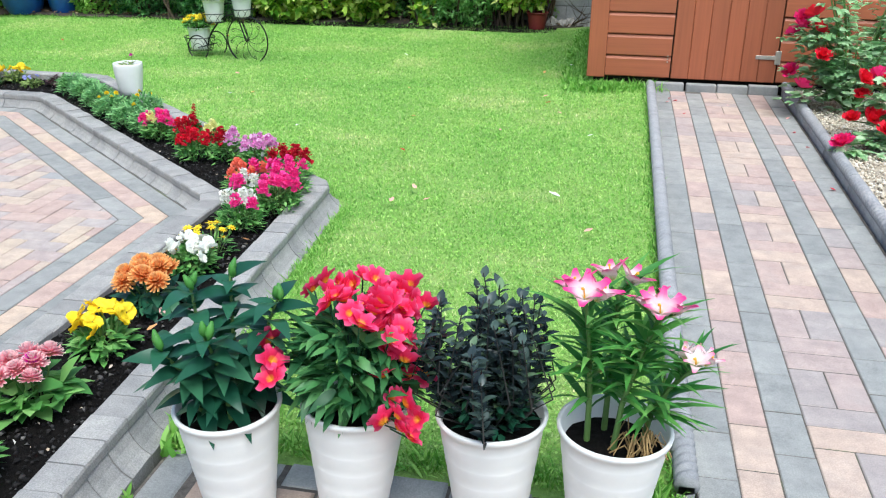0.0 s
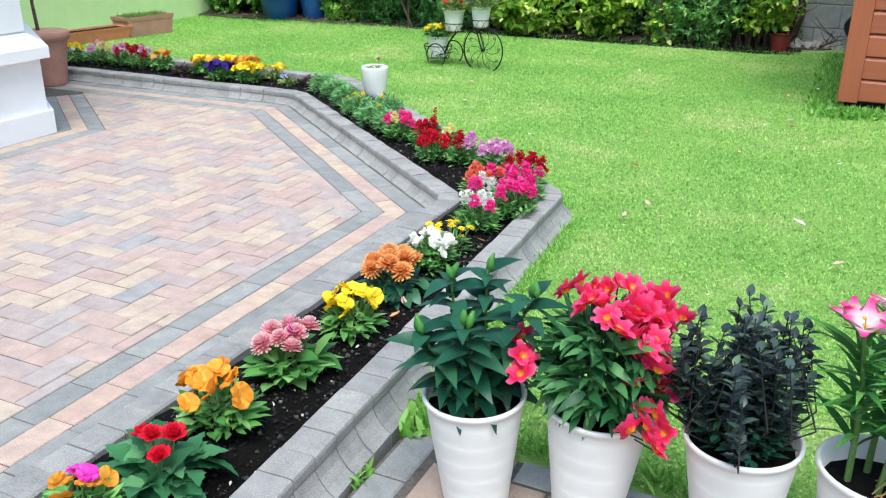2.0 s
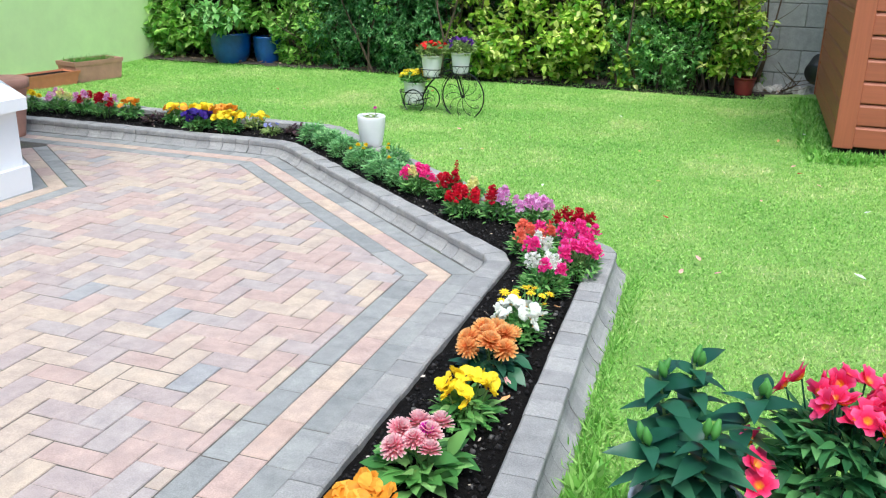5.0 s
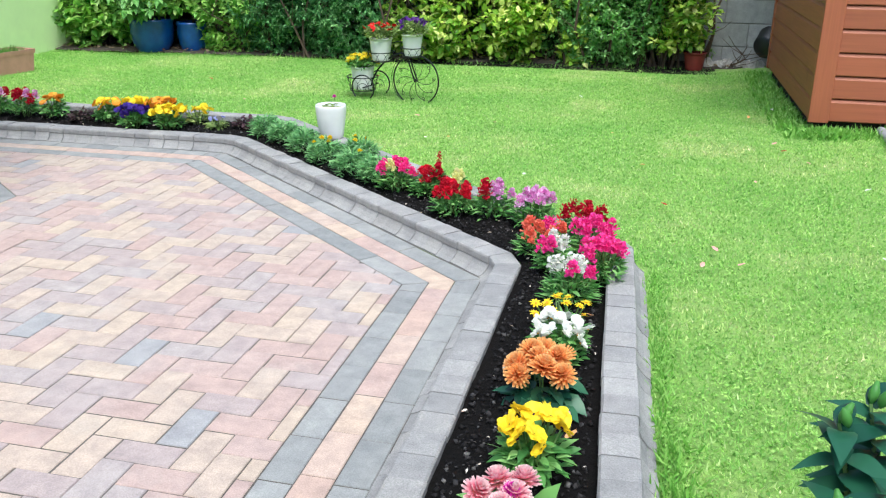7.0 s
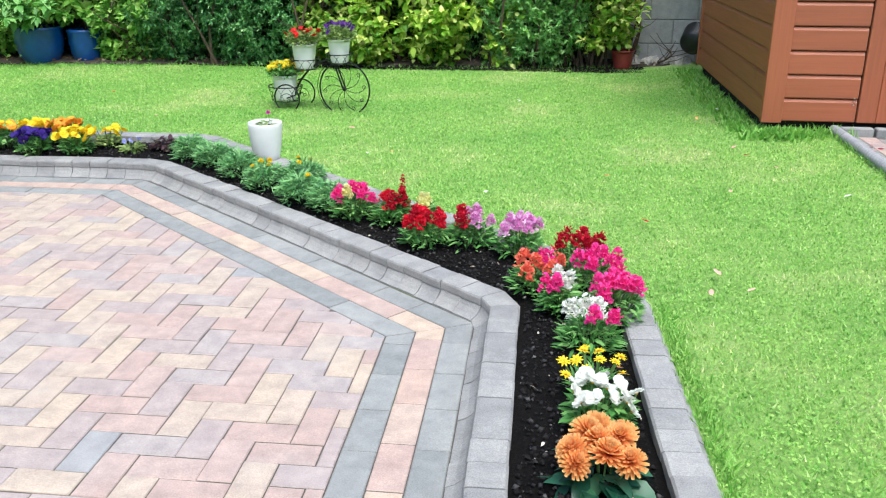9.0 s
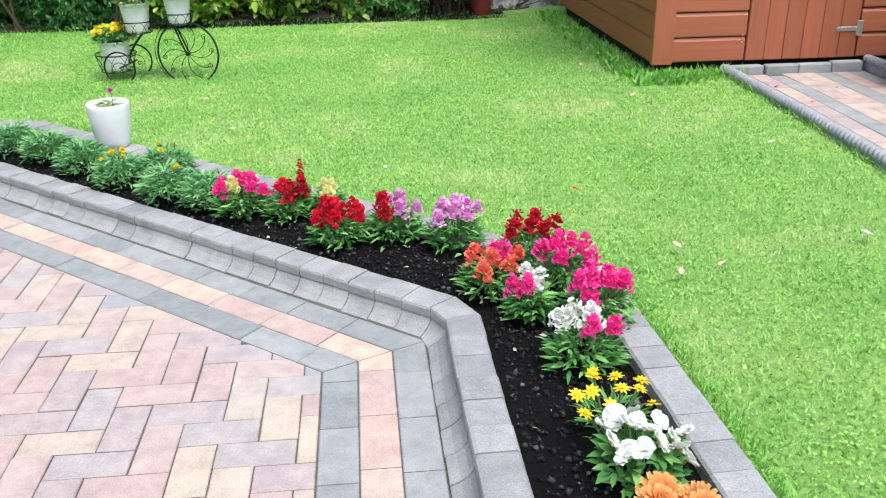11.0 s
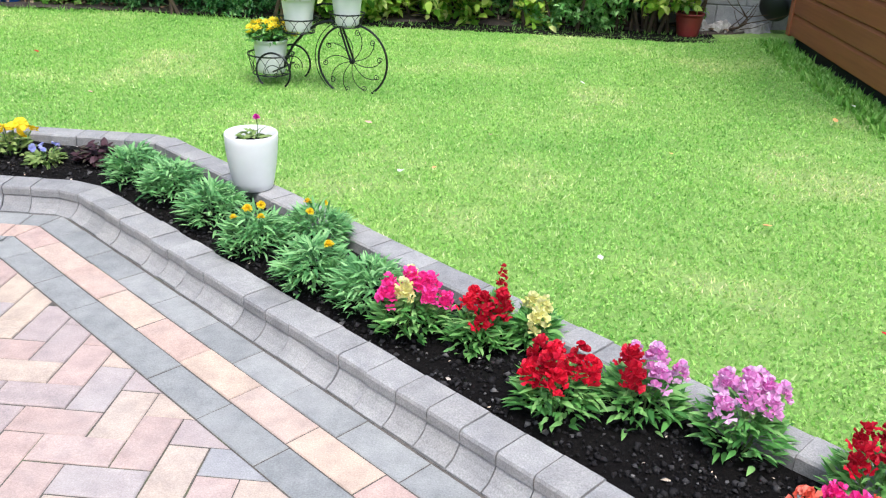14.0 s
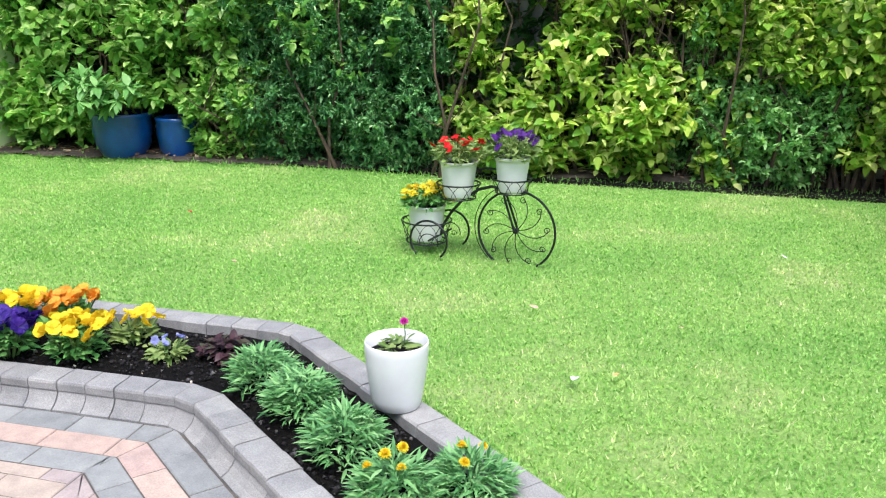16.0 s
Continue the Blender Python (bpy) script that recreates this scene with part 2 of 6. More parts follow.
def grass_mat():
    mat, nt, bsdf, out = node_mat("grass_blades")
    a = ramp_node(nt, random_value(nt, True), [(0.0, (0.20, 0.42, 0.075)), (0.4, (0.36, 0.635, 0.145)), (0.8, (0.50, 0.745, 0.215)), (1.0, (0.69, 0.78, 0.40))])
    patch = ramp_node(nt, world_noise(nt, 1.1, 5, 0.65), [(0.28, (0.72, 0.88, 0.75)), (0.5, (1.0, 1.0, 1.0)), (0.66, (1.55, 1.13, 1.7))])
    fine = ramp_node(nt, world_noise(nt, 17, 5, 0.75), [(0.36, (0.66, 0.78, 0.62)), (0.62, (1.18, 1.12, 1.1))])
    col = mixed(nt, mixed(nt, a, patch, 1.0, "MULTIPLY"), fine, 1.0, "MULTIPLY")
    link(nt, col, bsdf.inputs["Base Color"])
    bsdf.inputs["Roughness"].default_value = 0.55
    tr = nt.nodes.new("ShaderNodeBsdfTranslucent")
    link(nt, col, tr.inputs["Color"])
    mx = nt.nodes.new("ShaderNodeMixShader")
    mx.inputs[0].default_value = 0.4
    link(nt, bsdf.outputs[0], mx.inputs[1])
    link(nt, tr.outputs[0], mx.inputs[2])
    link(nt, mx.outputs[0], out.inputs["Surface"])
    return mat


m_lawn, m_grass = lawn_mat(), grass_mat()
m_edge = leaf_mat("edge_grass_blade", [(0.0, (0.13, 0.34, 0.045)), (0.5, (0.24, 0.50, 0.08)), (1.0, (0.42, 0.66, 0.18))], 0.5, 0.35)
m_weed = leaf_mat("weed_leaf", [(0.0, (0.07, 0.20, 0.025)), (0.5, (0.12, 0.30, 0.04)), (1.0, (0.20, 0.38, 0.07))])


def timber_mat(name, color, along):
    """Stained boards with grain along one axis."""
    mat, nt, bsdf, _ = node_mat(name)
    tc = nt.nodes.new("ShaderNodeTexCoord")
    mp = nt.nodes.new("ShaderNodeMapping")
    mp.inputs["Scale"].default_value = (1.5 if along == "x" else 40, 1.5 if along == "y" else 40, 1.5 if along == "z" else 40)
    link(nt, tc.outputs["Object"], mp.inputs["Vector"])
    n = nt.nodes.new("ShaderNodeTexNoise")
    n.inputs["Scale"].default_value, n.inputs["Detail"].default_value = 1.6, 6
    link(nt, mp.outputs["Vector"], n.inputs["Vector"])
    lo, hi = tuple(c * 0.88 for c in color), tuple(c * 1.1 for c in color)
    col = ramp_node(nt, n.outputs["Fac"], [(0.3, lo), (0.7, hi)])
    tone = ramp_node(nt, random_value(nt, False), [(0.0, (0.9, 0.9, 0.9)), (1.0, (1.1, 1.08, 1.06))])
    col = mixed(nt, col, tone, 1.0, "MULTIPLY")
    knots = ramp_node(nt, world_noise(nt, 4.5, 2, 0.4), [(0.7, (0, 0, 0)), (0.8, (0.5, 0.5, 0.5))])
    col = mixed(nt, col, tuple(c * 0.5 for c in color), knots)
    link(nt, col, bsdf.inputs["Base Color"])
    bsdf.inputs["Roughness"].default_value = 0.55
    bumped(nt, bsdf, n.outputs["Fac"], 0.25, 0.003)
    return mat


STAIN = (0.315, 0.092, 0.040)
m_timber_x, m_timber_y, m_timber_z = (timber_mat("stained_timber_" + a, STAIN, a) for a in "xyz")
# near-black colour carries the shade in board gaps and behind the window
m_dark = plain_mat("unlit_dark", (0.012, 0.010, 0.009), 0.9)
m_steel = plain_mat("galvanised_steel", (0.5, 0.47, 0.42), 0.45, 0.8, vary=0.25)
m_felt = plain_mat("roof_felt", (0.07, 0.07, 0.07), 0.95, vary=0.3, bump=0.4)
m_white_wall = plain_mat("white_render", (0.88, 0.88, 0.88), 0.75, vary=0.04, scale=3, bump=0.12, bump_scale=120)
m_white_frame = plain_mat("white_plastic_frame", (0.82, 0.83, 0.84), 0.3, vary=0.02)
m_green_wall = plain_mat("lime_masonry_paint", (0.68, 0.85, 0.42), 0.8, vary=0.07, scale=2.5, bump=0.2, bump_scale=90)
m_white_pot = plain_mat("white_plastic_pot", (0.74, 0.735, 0.715), 0.48, vary=0.05, scale=7)
m_terracotta = plain_mat("terracotta_plastic", (0.56, 0.20, 0.10), 0.65, vary=0.12, bump=0.1)
m_pale_terracotta = plain_mat("faded_terracotta", (0.48, 0.25, 0.18), 0.75, vary=0.15, bump=0.15)
m_blue_glaze = plain_mat("blue_glaze", (0.006, 0.055, 0.23), 0.28, vary=0.4, scale=5, coat=0.25)
m_red_plastic = plain_mat("dull_red_plastic", (0.22, 0.03, 0.025), 0.5, vary=0.2)
m_black_plastic = plain_mat("black_plastic", (0.012, 0.013, 0.016), 0.45, vary=0.3)
m_iron = plain_mat("black_painted_iron", (0.012, 0.014, 0.015), 0.4, 0.3, vary=0.3)
m_bark = plain_mat("bark", (0.09, 0.06, 0.04), 0.9, vary=0.4, scale=25, bump=0.6)
m_stem = plain_mat("green_stem", (0.10, 0.19, 0.045), 0.6, vary=0.25)
m_gravel = stone_mat("pale_gravel", [(0.0, (0.58, 0.51, 0.40)), (0.3, (0.68, 0.61, 0.49)), (0.6, (0.50, 0.43, 0.34)), (0.85, (0.72, 0.67, 0.58))], island=True, stain=0.0)
m_chip = leaf_mat("pale_chips", [(0.0, (0.45, 0.35, 0.25)), (0.5, (0.62, 0.52, 0.42)), (1.0, (0.7, 0.66, 0.6))], 0.8, 0.05)

g_bed = leaf_mat("bed_leaf", [(0.0, (0.06, 0.19, 0.045)), (0.5, (0.14, 0.36, 0.08)), (1.0, (0.32, 0.56, 0.18))])
g_marigold = leaf_mat("marigold_leaf", [(0.0, (0.09, 0.25, 0.08)), (0.5, (0.19, 0.42, 0.14)), (1.0, (0.36, 0.60, 0.25))])
g_dark = leaf_mat("deep_green_leaf", [(0.0, (0.010, 0.053, 0.030)), (0.6, (0.023, 0.094, 0.050)), (1.0, (0.05, 0.155, 0.072))], 0.30, 0.12)
g_black = leaf_mat("blackish_leaf", [(0.0, (0.014, 0.022, 0.024)), (0.5, (0.034, 0.05, 0.052)), (0.8, (0.065, 0.10, 0.08)), (1.0, (0.14, 0.22, 0.11))], 0.24, 0.08)
g_lily = leaf_mat("lily_leaf", [(0.0, (0.035, 0.15, 0.03)), (0.5, (0.08, 0.26, 0.05)), (1.0, (0.18, 0.42, 0.09))], 0.36, 0.3)
g_purple = leaf_mat("bronze_leaf", [(0.0, (0.05, 0.025, 0.03)), (0.6, (0.09, 0.04, 0.05)), (1.0, (0.08, 0.10, 0.05))])
g_pale = leaf_mat("pale_leaf", [(0.0, (0.16, 0.27, 0.06)), (1.0, (0.34, 0.42, 0.14))])
g_rose = leaf_mat("rose_leaf", [(0.0, (0.07, 0.20, 0.07)), (0.6, (0.14, 0.33, 0.13)), (1.0, (0.28, 0.48, 0.24))])


def petals(name, lo, hi, through=0.3):
    return leaf_mat(name, [(0.0, lo), (1.0, hi)], 0.55, through)


p_red = petals("red_petal", (0.56, 0.004, 0.02), (0.80, 0.014, 0.05))
p_darkred = petals("dark_red_petal", (0.34, 0.002, 0.012), (0.60, 0.008, 0.035))
p_pink = petals("hot_pink_petal", (0.78, 0.014, 0.22), (0.92, 0.09, 0.40))
p_lilac = petals("lilac_petal", (0.66, 0.16, 0.48), (0.88, 0.58, 0.80))
p_white = petals("white_petal", (0.72, 0.72, 0.62), (0.86, 0.86, 0.82))
p_yellow = petals("yellow_petal", (0.88, 0.62, 0.01), (0.94, 0.78, 0.04))
p_paleyellow = petals("pale_yellow_petal", (0.74, 0.70, 0.22), (0.82, 0.80, 0.42))
p_orange = petals("orange_petal", (0.80, 0.30, 0.02), (0.88, 0.48, 0.06))
p_apricot = petals("apricot_petal", (0.88, 0.34, 0.11), (0.94, 0.55, 0.26))
p_coral = petals("coral_petal", (0.76, 0.13, 0.07), (0.86, 0.24, 0.16))
p_softpink = petals("soft_pink_petal", (0.80, 0.26, 0.28), (0.90, 0.58, 0.52))
p_violet = petals("violet_petal", (0.02, 0.008, 0.14), (0.08, 0.03, 0.32))
p_paleblue = petals("pale_blue_petal", (0.30, 0.32, 0.70), (0.55, 0.55, 0.80))
p_magenta = petals("magenta_petal", (0.66, 0.02, 0.40), (0.82, 0.10, 0.56))
p_eye = petals("flower_eye", (0.75, 0.35, 0.02), (0.85, 0.50, 0.04))
p_dark_eye = petals("dark_eye", (0.02, 0.005, 0.02), (0.05, 0.01, 0.04))

def ringed_petals(name, r, stops, through=0.3):
    """Petals whose colour changes from the flower's heart to the tips."""
    mat = leaf_mat(name, [(0.0, (0.86, 0.86, 0.86)), (1.0, (1.0, 1.0, 1.0))], 0.5, through)
    nt = mat.node_tree
    tc = nt.nodes.new("ShaderNodeTexCoord")
    far = nt.nodes.new("ShaderNodeVectorMath")
    far.operation = "LENGTH"
    link(nt, tc.outputs["Object"], far.inputs[0])
    div = nt.nodes.new("ShaderNodeMath")
    div.operation = "DIVIDE"
    div.inputs[1].default_value = r
    link(nt, far.outputs["Value"], div.inputs[0])
    rings = ramp_node(nt, div.outputs[0], stops)
    bsdf = next(n for n in nt.nodes if n.type == "BSDF_PRINCIPLED")
    tr = next(n for n in nt.nodes if n.type == "BSDF_TRANSLUCENT")
    tone = bsdf.inputs["Base Color"].links[0].from_socket
    col = mixed(nt, rings, tone, 1.0, "MULTIPLY")
    link(nt, col, bsdf.inputs["Base Color"])
    link(nt, col, tr.inputs["Color"])
    return mat


r_scarlet = ringed_petals("scarlet_pink_bloom", 0.036, [(0.12, (0.88, 0.45, 0.03)), (0.30, (0.86, 0.24, 0.05)), (0.42, (0.84, 0.018, 0.10)), (0.75, (0.91, 0.045, 0.18)), (1.0, (0.94, 0.13, 0.30))], 0.38)
r_lily = ringed_petals("pink_and_white_lily", 0.058, [(0.1, (0.72, 0.70, 0.30)), (0.28, (0.88, 0.80, 0.76)), (0.55, (0.88, 0.62, 0.66)), (0.78, (0.86, 0.16, 0.38)), (1.0, (0.80, 0.04, 0.26))])
r_pinkdahlia = ringed_petals("pink_dahlia", 0.036, [(0.2, (0.88, 0.60, 0.46)), (0.55, (0.86, 0.26, 0.36)), (0.8, (0.94, 0.52, 0.56)), (1.0, (0.97, 0.76, 0.74))], 0.45)
r_apricot = ringed_petals("apricot_dahlia", 0.042, [(0.25, (0.78, 0.22, 0.05)), (0.6, (0.90, 0.38, 0.13)), (0.85, (0.97, 0.50, 0.16)), (1.0, (0.98, 0.63, 0.28))], 0.45)

# ---- plan ----
def smooth_step(a, b, x):
    t = np.clip((np.asarray(x, float) - a) / (b - a), 0, 1)
    return t * t * (3 - 2 * t)


def lawn_z(x, y):
    """Height of the turf: level, with a gentle rise towards the path and the shed."""
    rise = 0.055 * smooth_step(-0.8, 0.6, x) * smooth_step(2.4, 6.4, y)
    return rise - 0.004 + 0.006 * np.sin(1.7 * np.asarray(x) + 0.6) * np.sin(1.3 * np.asarray(y))


def path_z(y):
    return 0.0 + 0.055 * smooth_step(2.4, 6.4, y)


KERB_IN = [Vector((-1.375, -2.4)), Vector((-1.392, 3.750)), Vector((-3.296, 5.345)), Vector((-6.9, 5.275))]
FOOT = [Vector((-1.424, -2.4)), Vector((-1.440, 3.740)), Vector((-3.316, 5.312)), Vector((-6.9, 5.238))]
KERB_OUT = [Vector((-0.757, -2.4)), Vector((-0.770, 1.5)), Vector((-0.885, 3.985)), Vector((-3.175, 5.945)), Vector((-6.9, 5.99))]
KERB_TOP = 0.108


def offset_line(pts, d):
    """The polyline moved d to its left, with mitred corners."""
    out = []
    for i, p in enumerate(pts):
        dirs = []
        if i:
            dirs.append((p - pts[i - 1]).normalized())
        if i < len(pts) - 1:
            dirs.append((pts[i + 1] - p).normalized())
        norms = [Vector((-q.y, q.x)) for q in dirs]
        n = sum(norms, Vector((0, 0)))
        n = n / n.length
        out.append(p + n * d / n.dot(norms[0]))
    return out


# ---- ground, lawn ----
def ground_sheet():
    s = Shape()
    xs = [-400, -60, -12, -7.5, -5, -2, 0, 2, 5, 12, 60, 400]
    ys = [-400, -60, -12, -5, -2, 0, 2, 5, 9, 12, 60, 400]
    verts = [(x, y, -0.06) for y in ys for x in xs]
    w = len(xs)
    faces = [(j * w + i, j * w + i + 1, (j + 1) * w + i + 1, (j + 1) * w + i) for j in range(len(ys) - 1) for i in range(w - 1)]
    s.add(verts, faces)
    ob = part("ground", s, m_lawn)
    return tagged(ob, "wide green ground under and around the garden", "ground", kind="structure")


ground_sheet()


def hedge_foot(x):
    return 9.06 + 0.085 * (np.asarray(x) + 7) + 0.035 * np.sin(5 * np.asarray(x)) + 0.02 * np.sin(17 * np.asarray(x))


def inside_lawn(x, y):
    """Where turf grows: beyond the outer kerb, left of the path, short of the shed and the hedge foot."""
    x, y = np.asarray(x), np.asarray(y)
    near = x > -0.885 + (3.985 - y) * 0.0463 + 0.055
    t = (x + 0.885) / (-3.175 + 0.885)
    diag = y > 3.985 + t * (5.945 - 3.985) + 0.055 * 1.32
    far = y > 5.945 + 0.06
    left = np.where(x < -3.175, far, np.where(x < -0.80, diag | ((y < 3.985) & near), near))
    return left & (y > 2.16) & (y < hedge_foot(x)) & (x > -7.6) & (x < 0.57) & ~((x > 0.13) & (y > 6.64))


def lawn():
    nx, ny = 150, 130
    xs, ys = np.linspace(-7.7, 0.58, nx), np.linspace(2.13, 9.9, ny)
    gx, gy = np.meshgrid(xs, ys)
    gz = lawn_z(gx, gy)
    verts = np.stack([gx, gy, gz], -1).reshape(-1, 3)
    i = np.arange(nx * ny).reshape(ny, nx)
    faces = np.stack([i[:-1, :-1], i[:-1, 1:], i[1:, 1:], i[1:, :-1]], -1).reshape(-1, 4)
    ok = inside_lawn(verts[faces].mean(1)[:, 0] + 0.06, verts[faces].mean(1)[:, 1] + 0.06) | ((verts[faces].mean(1)[:, 1] > 6) & (verts[faces].mean(1)[:, 1] < hedge_foot(verts[faces].mean(1)[:, 0]) + 0.06))
    ob = part("lawn", np_mesh("lawn", verts, faces[ok], True), m_lawn)
    tagged(ob, "close-mown green lawn with paler dry patches", "lawn", kind="structure")


lawn()


def grass():
    n = 430000
    u = rng.random((n, 2))
    x = -7.6 + 8.2 * u[:, 0]
    y = 2.1 + 7.3 * u[:, 1] ** 1.25
    keep = inside_lawn(x, y)
    x, y = x[keep], y[keep]
    n = len(x)
    dens = np.array([noise.noise(Vector((a * 2.2, b * 2.2, 0))) for a, b in zip(x[::40], y[::40])])
    h = 0.009 + 0.010 * rng.random(n) + 0.005 * np.repeat(dens, 40)[:n]
    a = rng.random(n) * 2 * np.pi
    lean = 0.25 + 0.8 * rng.random(n)
    w = 0.0022 + 0.0016 * rng.random(n) + 0.00025 * y
    base = np.stack([x, y, lawn_z(x, y) - 0.002], -1)
    side = np.stack([np.cos(a), np.sin(a), 0 * a], -1) * w[:, None]
    b = rng.random(n) * 2 * np.pi
    tip = base + np.stack([np.cos(b) * lean * h, np.sin(b) * lean * h, h], -1)
    verts = np.stack([base - side, base + side, tip], 1).reshape(-1, 3)
    faces = np.arange(3 * n).reshape(-1, 3)
    ob = part("grass", np_mesh("grass", verts, faces), m_grass)
    tagged(ob, "short mown grass blades with yellowish patches", "grass", kind="stuff")
    n = 170000
    u = rng.random((n, 2))
    x, y = -7.6 + 8.2 * u[:, 0], 2.1 + 7.3 * u[:, 1] ** 1.4
    keep = inside_lawn(x, y)
    x, y = x[keep], y[keep]
    n = len(x)
    pos = np.stack([x, y, lawn_z(x, y) + 0.010 + 0.010 * rng.random(n)], -1)
    d = np.stack([rng.normal(size=n), rng.normal(size=n), rng.normal(size=n) * 0.3], -1)
    tv = [(0, 0, 0), (0.45, 0.6, 0.06), (0, 1.0, 0), (-0.45, 0.6, 0.06)]
    v, f = scatter(tv, [(0, 1, 2, 3)], pos, turns(d, rng.normal(size=n) * 0.4), 0.006 + 0.006 * rng.random(n))
    tagged(part("clover", np_mesh("clover", v, f), m_clover), "tiny clover leaves among the mown grass", "clover", kind="stuff")


m_clover = leaf_mat("clover_leaf", [(0.0, (0.17, 0.38, 0.07)), (0.5, (0.31, 0.55, 0.13)), (1.0, (0.44, 0.65, 0.20))], 0.6, 0.35, True, 1.3)
grass()


def tufts(name, spots, label, mat, wide=0.07):
    """Longer uncut grass and weeds along edges."""
    pos, length = [], []
    for x0, y0, x1, y1, spread, count, tall in spots:
        for _ in range(count):
            t = rng.random()
            x, y = x0 + (x1 - x0) * t + rng.normal() * spread, y0 + (y1 - y0) * t + rng.normal() * spread
            pos.append((x, y, float(lawn_z(x, y)) - 0.004))
            length.append(tall * (0.5 + 0.8 * rng.random()))
    pos = np.array(pos)
    n = len(pos)
    d = np.stack([rng.normal(size=n) * 0.5, rng.normal(size=n) * 0.5, np.ones(n)], -1)
    tv, tf = blade(1.0, wide, 0.45, 0.1, 3)
    v, f = scatter(tv, tf, pos, turns(d, rng.random(n) * 6.28), np.array(length))
    tagged(part(name, np_mesh(name, v, f, True), mat), label, "grass", kind="stuff")


tufts("edge_grass", [
    (-0.725, 2.2, -0.80, 3.95, 0.022, 1500, 0.034), (-0.70, 2.25, -0.74, 2.75, 0.03, 500, 0.045), (-0.81, 4.02, -2.9, 5.85, 0.025, 900, 0.032), (-3.2, 6.08, -6.5, 6.1, 0.03, 350, 0.035),
    (0.14, 6.58, 0.62, 6.56, 0.05, 600, 0.06), (0.08, 6.7, 0.05, 9.2, 0.05, 900, 0.055),
    (-0.6, 2.2, 0.55, 2.2, 0.02, 650, 0.05), (-0.66, 2.26, -0.58, 2.36, 0.05, 160, 0.07), (0.53, 2.25, 0.545, 6.5, 0.015, 1100, 0.045), (-7.2, 8.93, -0.4, 9.50, 0.035, 1300, 0.045),
    (0.40, 2.2, 0.56, 2.0, 0.03, 260, 0.08)], "longer uncut grass and weeds along the edgings", m_edge, 0.13)
tufts("weeds", [(0.06, 6.65, 0.04, 9.2, 0.05, 2600, 0.052), (0.08, 6.55, 0.34, 6.53, 0.05, 900, 0.055), (-0.705, 2.12, -0.70, 2.42, 0.018, 220, 0.055), (-0.728, 1.86, -0.726, 1.93, 0.008, 30, 0.03)], "leafy green weeds along the foot of the shed and kerb", m_edge, 0.36)


# ---- kerbs ----
def kerb_profile(f, h, sgn):
    """Section of a kerb unit: flat top, upright lip, hollow splayed face down to a foot f in front of the lip."""
    face = [(-0.10, -0.05), (-0.10, h - 0.006), (-0.094, h), (-0.011, h), (-0.003, h - 0.003), (0.0, h - 0.010), (0.0, h - 0.031), (-0.004, h - 0.035)]
    z0 = h - 0.035
    face += [(-0.004 + (f + 0.004) * 0.22, z0 * 0.62), (-0.004 + (f + 0.004) * 0.56, z0 * 0.28), (f, 0.003), (f, -0.05)]
    return [(sgn * o, z) for o, z in face]


def kerb_block(profs, ends, mitres, gap, lift):
    """One kerb unit between two points, its end faces along the mitre vectors."""
    d = (ends[1] - ends[0]).normalized()
    verts = []
    for prof, p, mit, s in zip(profs, ends, mitres, (gap, -gap)):
        for o, z in prof:
            q = p + mit * o + d * s
            verts.append((q.x, q.y, z + lift))
    n = len(profs[0])
    faces = [(k, (k + 1) % n, n + (k + 1) % n, n + k) for k in range(n)] + [tuple(range(n))[::-1], tuple(range(n, 2 * n))]
    return Shape().add(verts, faces)


def kerb(name, pts, feet, h, sgn, label):
    """A run of short kerb units, their splayed face to the left of the polyline (right where sgn is -1), a cut wedge at each corner."""
    owner = thing(name, Matrix.Identity(4), label, "kerb", kind="structure")
    line, foot = [pts[0]], [feet[0]]
    for i in range(1, len(pts) - 1):
        a, b = (pts[i - 1] - pts[i]).normalized(), (pts[i + 1] - pts[i]).normalized()
        if a.dot(b) < -0.995:
            line.append(pts[i])
            foot.append(feet[i])
        else:
            line += [pts[i] + a * 0.045, pts[i] + b * 0.045]
            foot += [feet[i - 1], feet[i]]
    line.append(pts[-1])
    foot.append(feet[-1])
    mit = [b - a for a, b in zip(line, offset_line(line, 1.0))]
    for i in range(len(line) - 1):
        p0, p1 = line[i], line[i + 1]
        d = (p1 - p0).normalized()
        nrm = Vector((-d.y, d.x))
        count = max(1, round((p1 - p0).length / 0.0995))
        for k in range(count):
            ends = (p0 + (p1 - p0) * (k / count), p0 + (p1 - p0) * ((k + 1) / count))
            mm = (mit[i] if k == 0 else nrm, mit[i + 1] if k == count - 1 else nrm)
            shift = nrm * random.uniform(-0.0018, 0.0018)
            profs = [kerb_profile(foot[i] + (foot[i + 1] - foot[i]) * q / count, h, sgn) for q in (k, k + 1)]
            part("kerb_block", kerb_block(profs, (ends[0] + shift, ends[1] + shift), mm, random.choice((0.0007, 0.0009, 0.0010, 0.0013, 0.0024)), random.uniform(-0.0022, 0.0015)), m_kerb, owner)
    return owner


kerb("inner_kerb", KERB_IN, [0.050, 0.038, 0.034, 0.034], 0.082, 1, "grey concrete kerb blocks between the patio and the flower bed")
kerb("outer_kerb", KERB_OUT, [0.050] * 5, KERB_TOP, -1, "grey concrete kerb blocks between the flower bed and the lawn")


# ---- soil of the bed ----
m_crumb = leaf_mat("soil_crumb", [(0.0, (0.006, 0.005, 0.005)), (0.6, (0.015, 0.013, 0.013)), (0.88, (0.045, 0.042, 0.042)), (1.0, (0.16, 0.15, 0.14))], 0.9, 0.02)

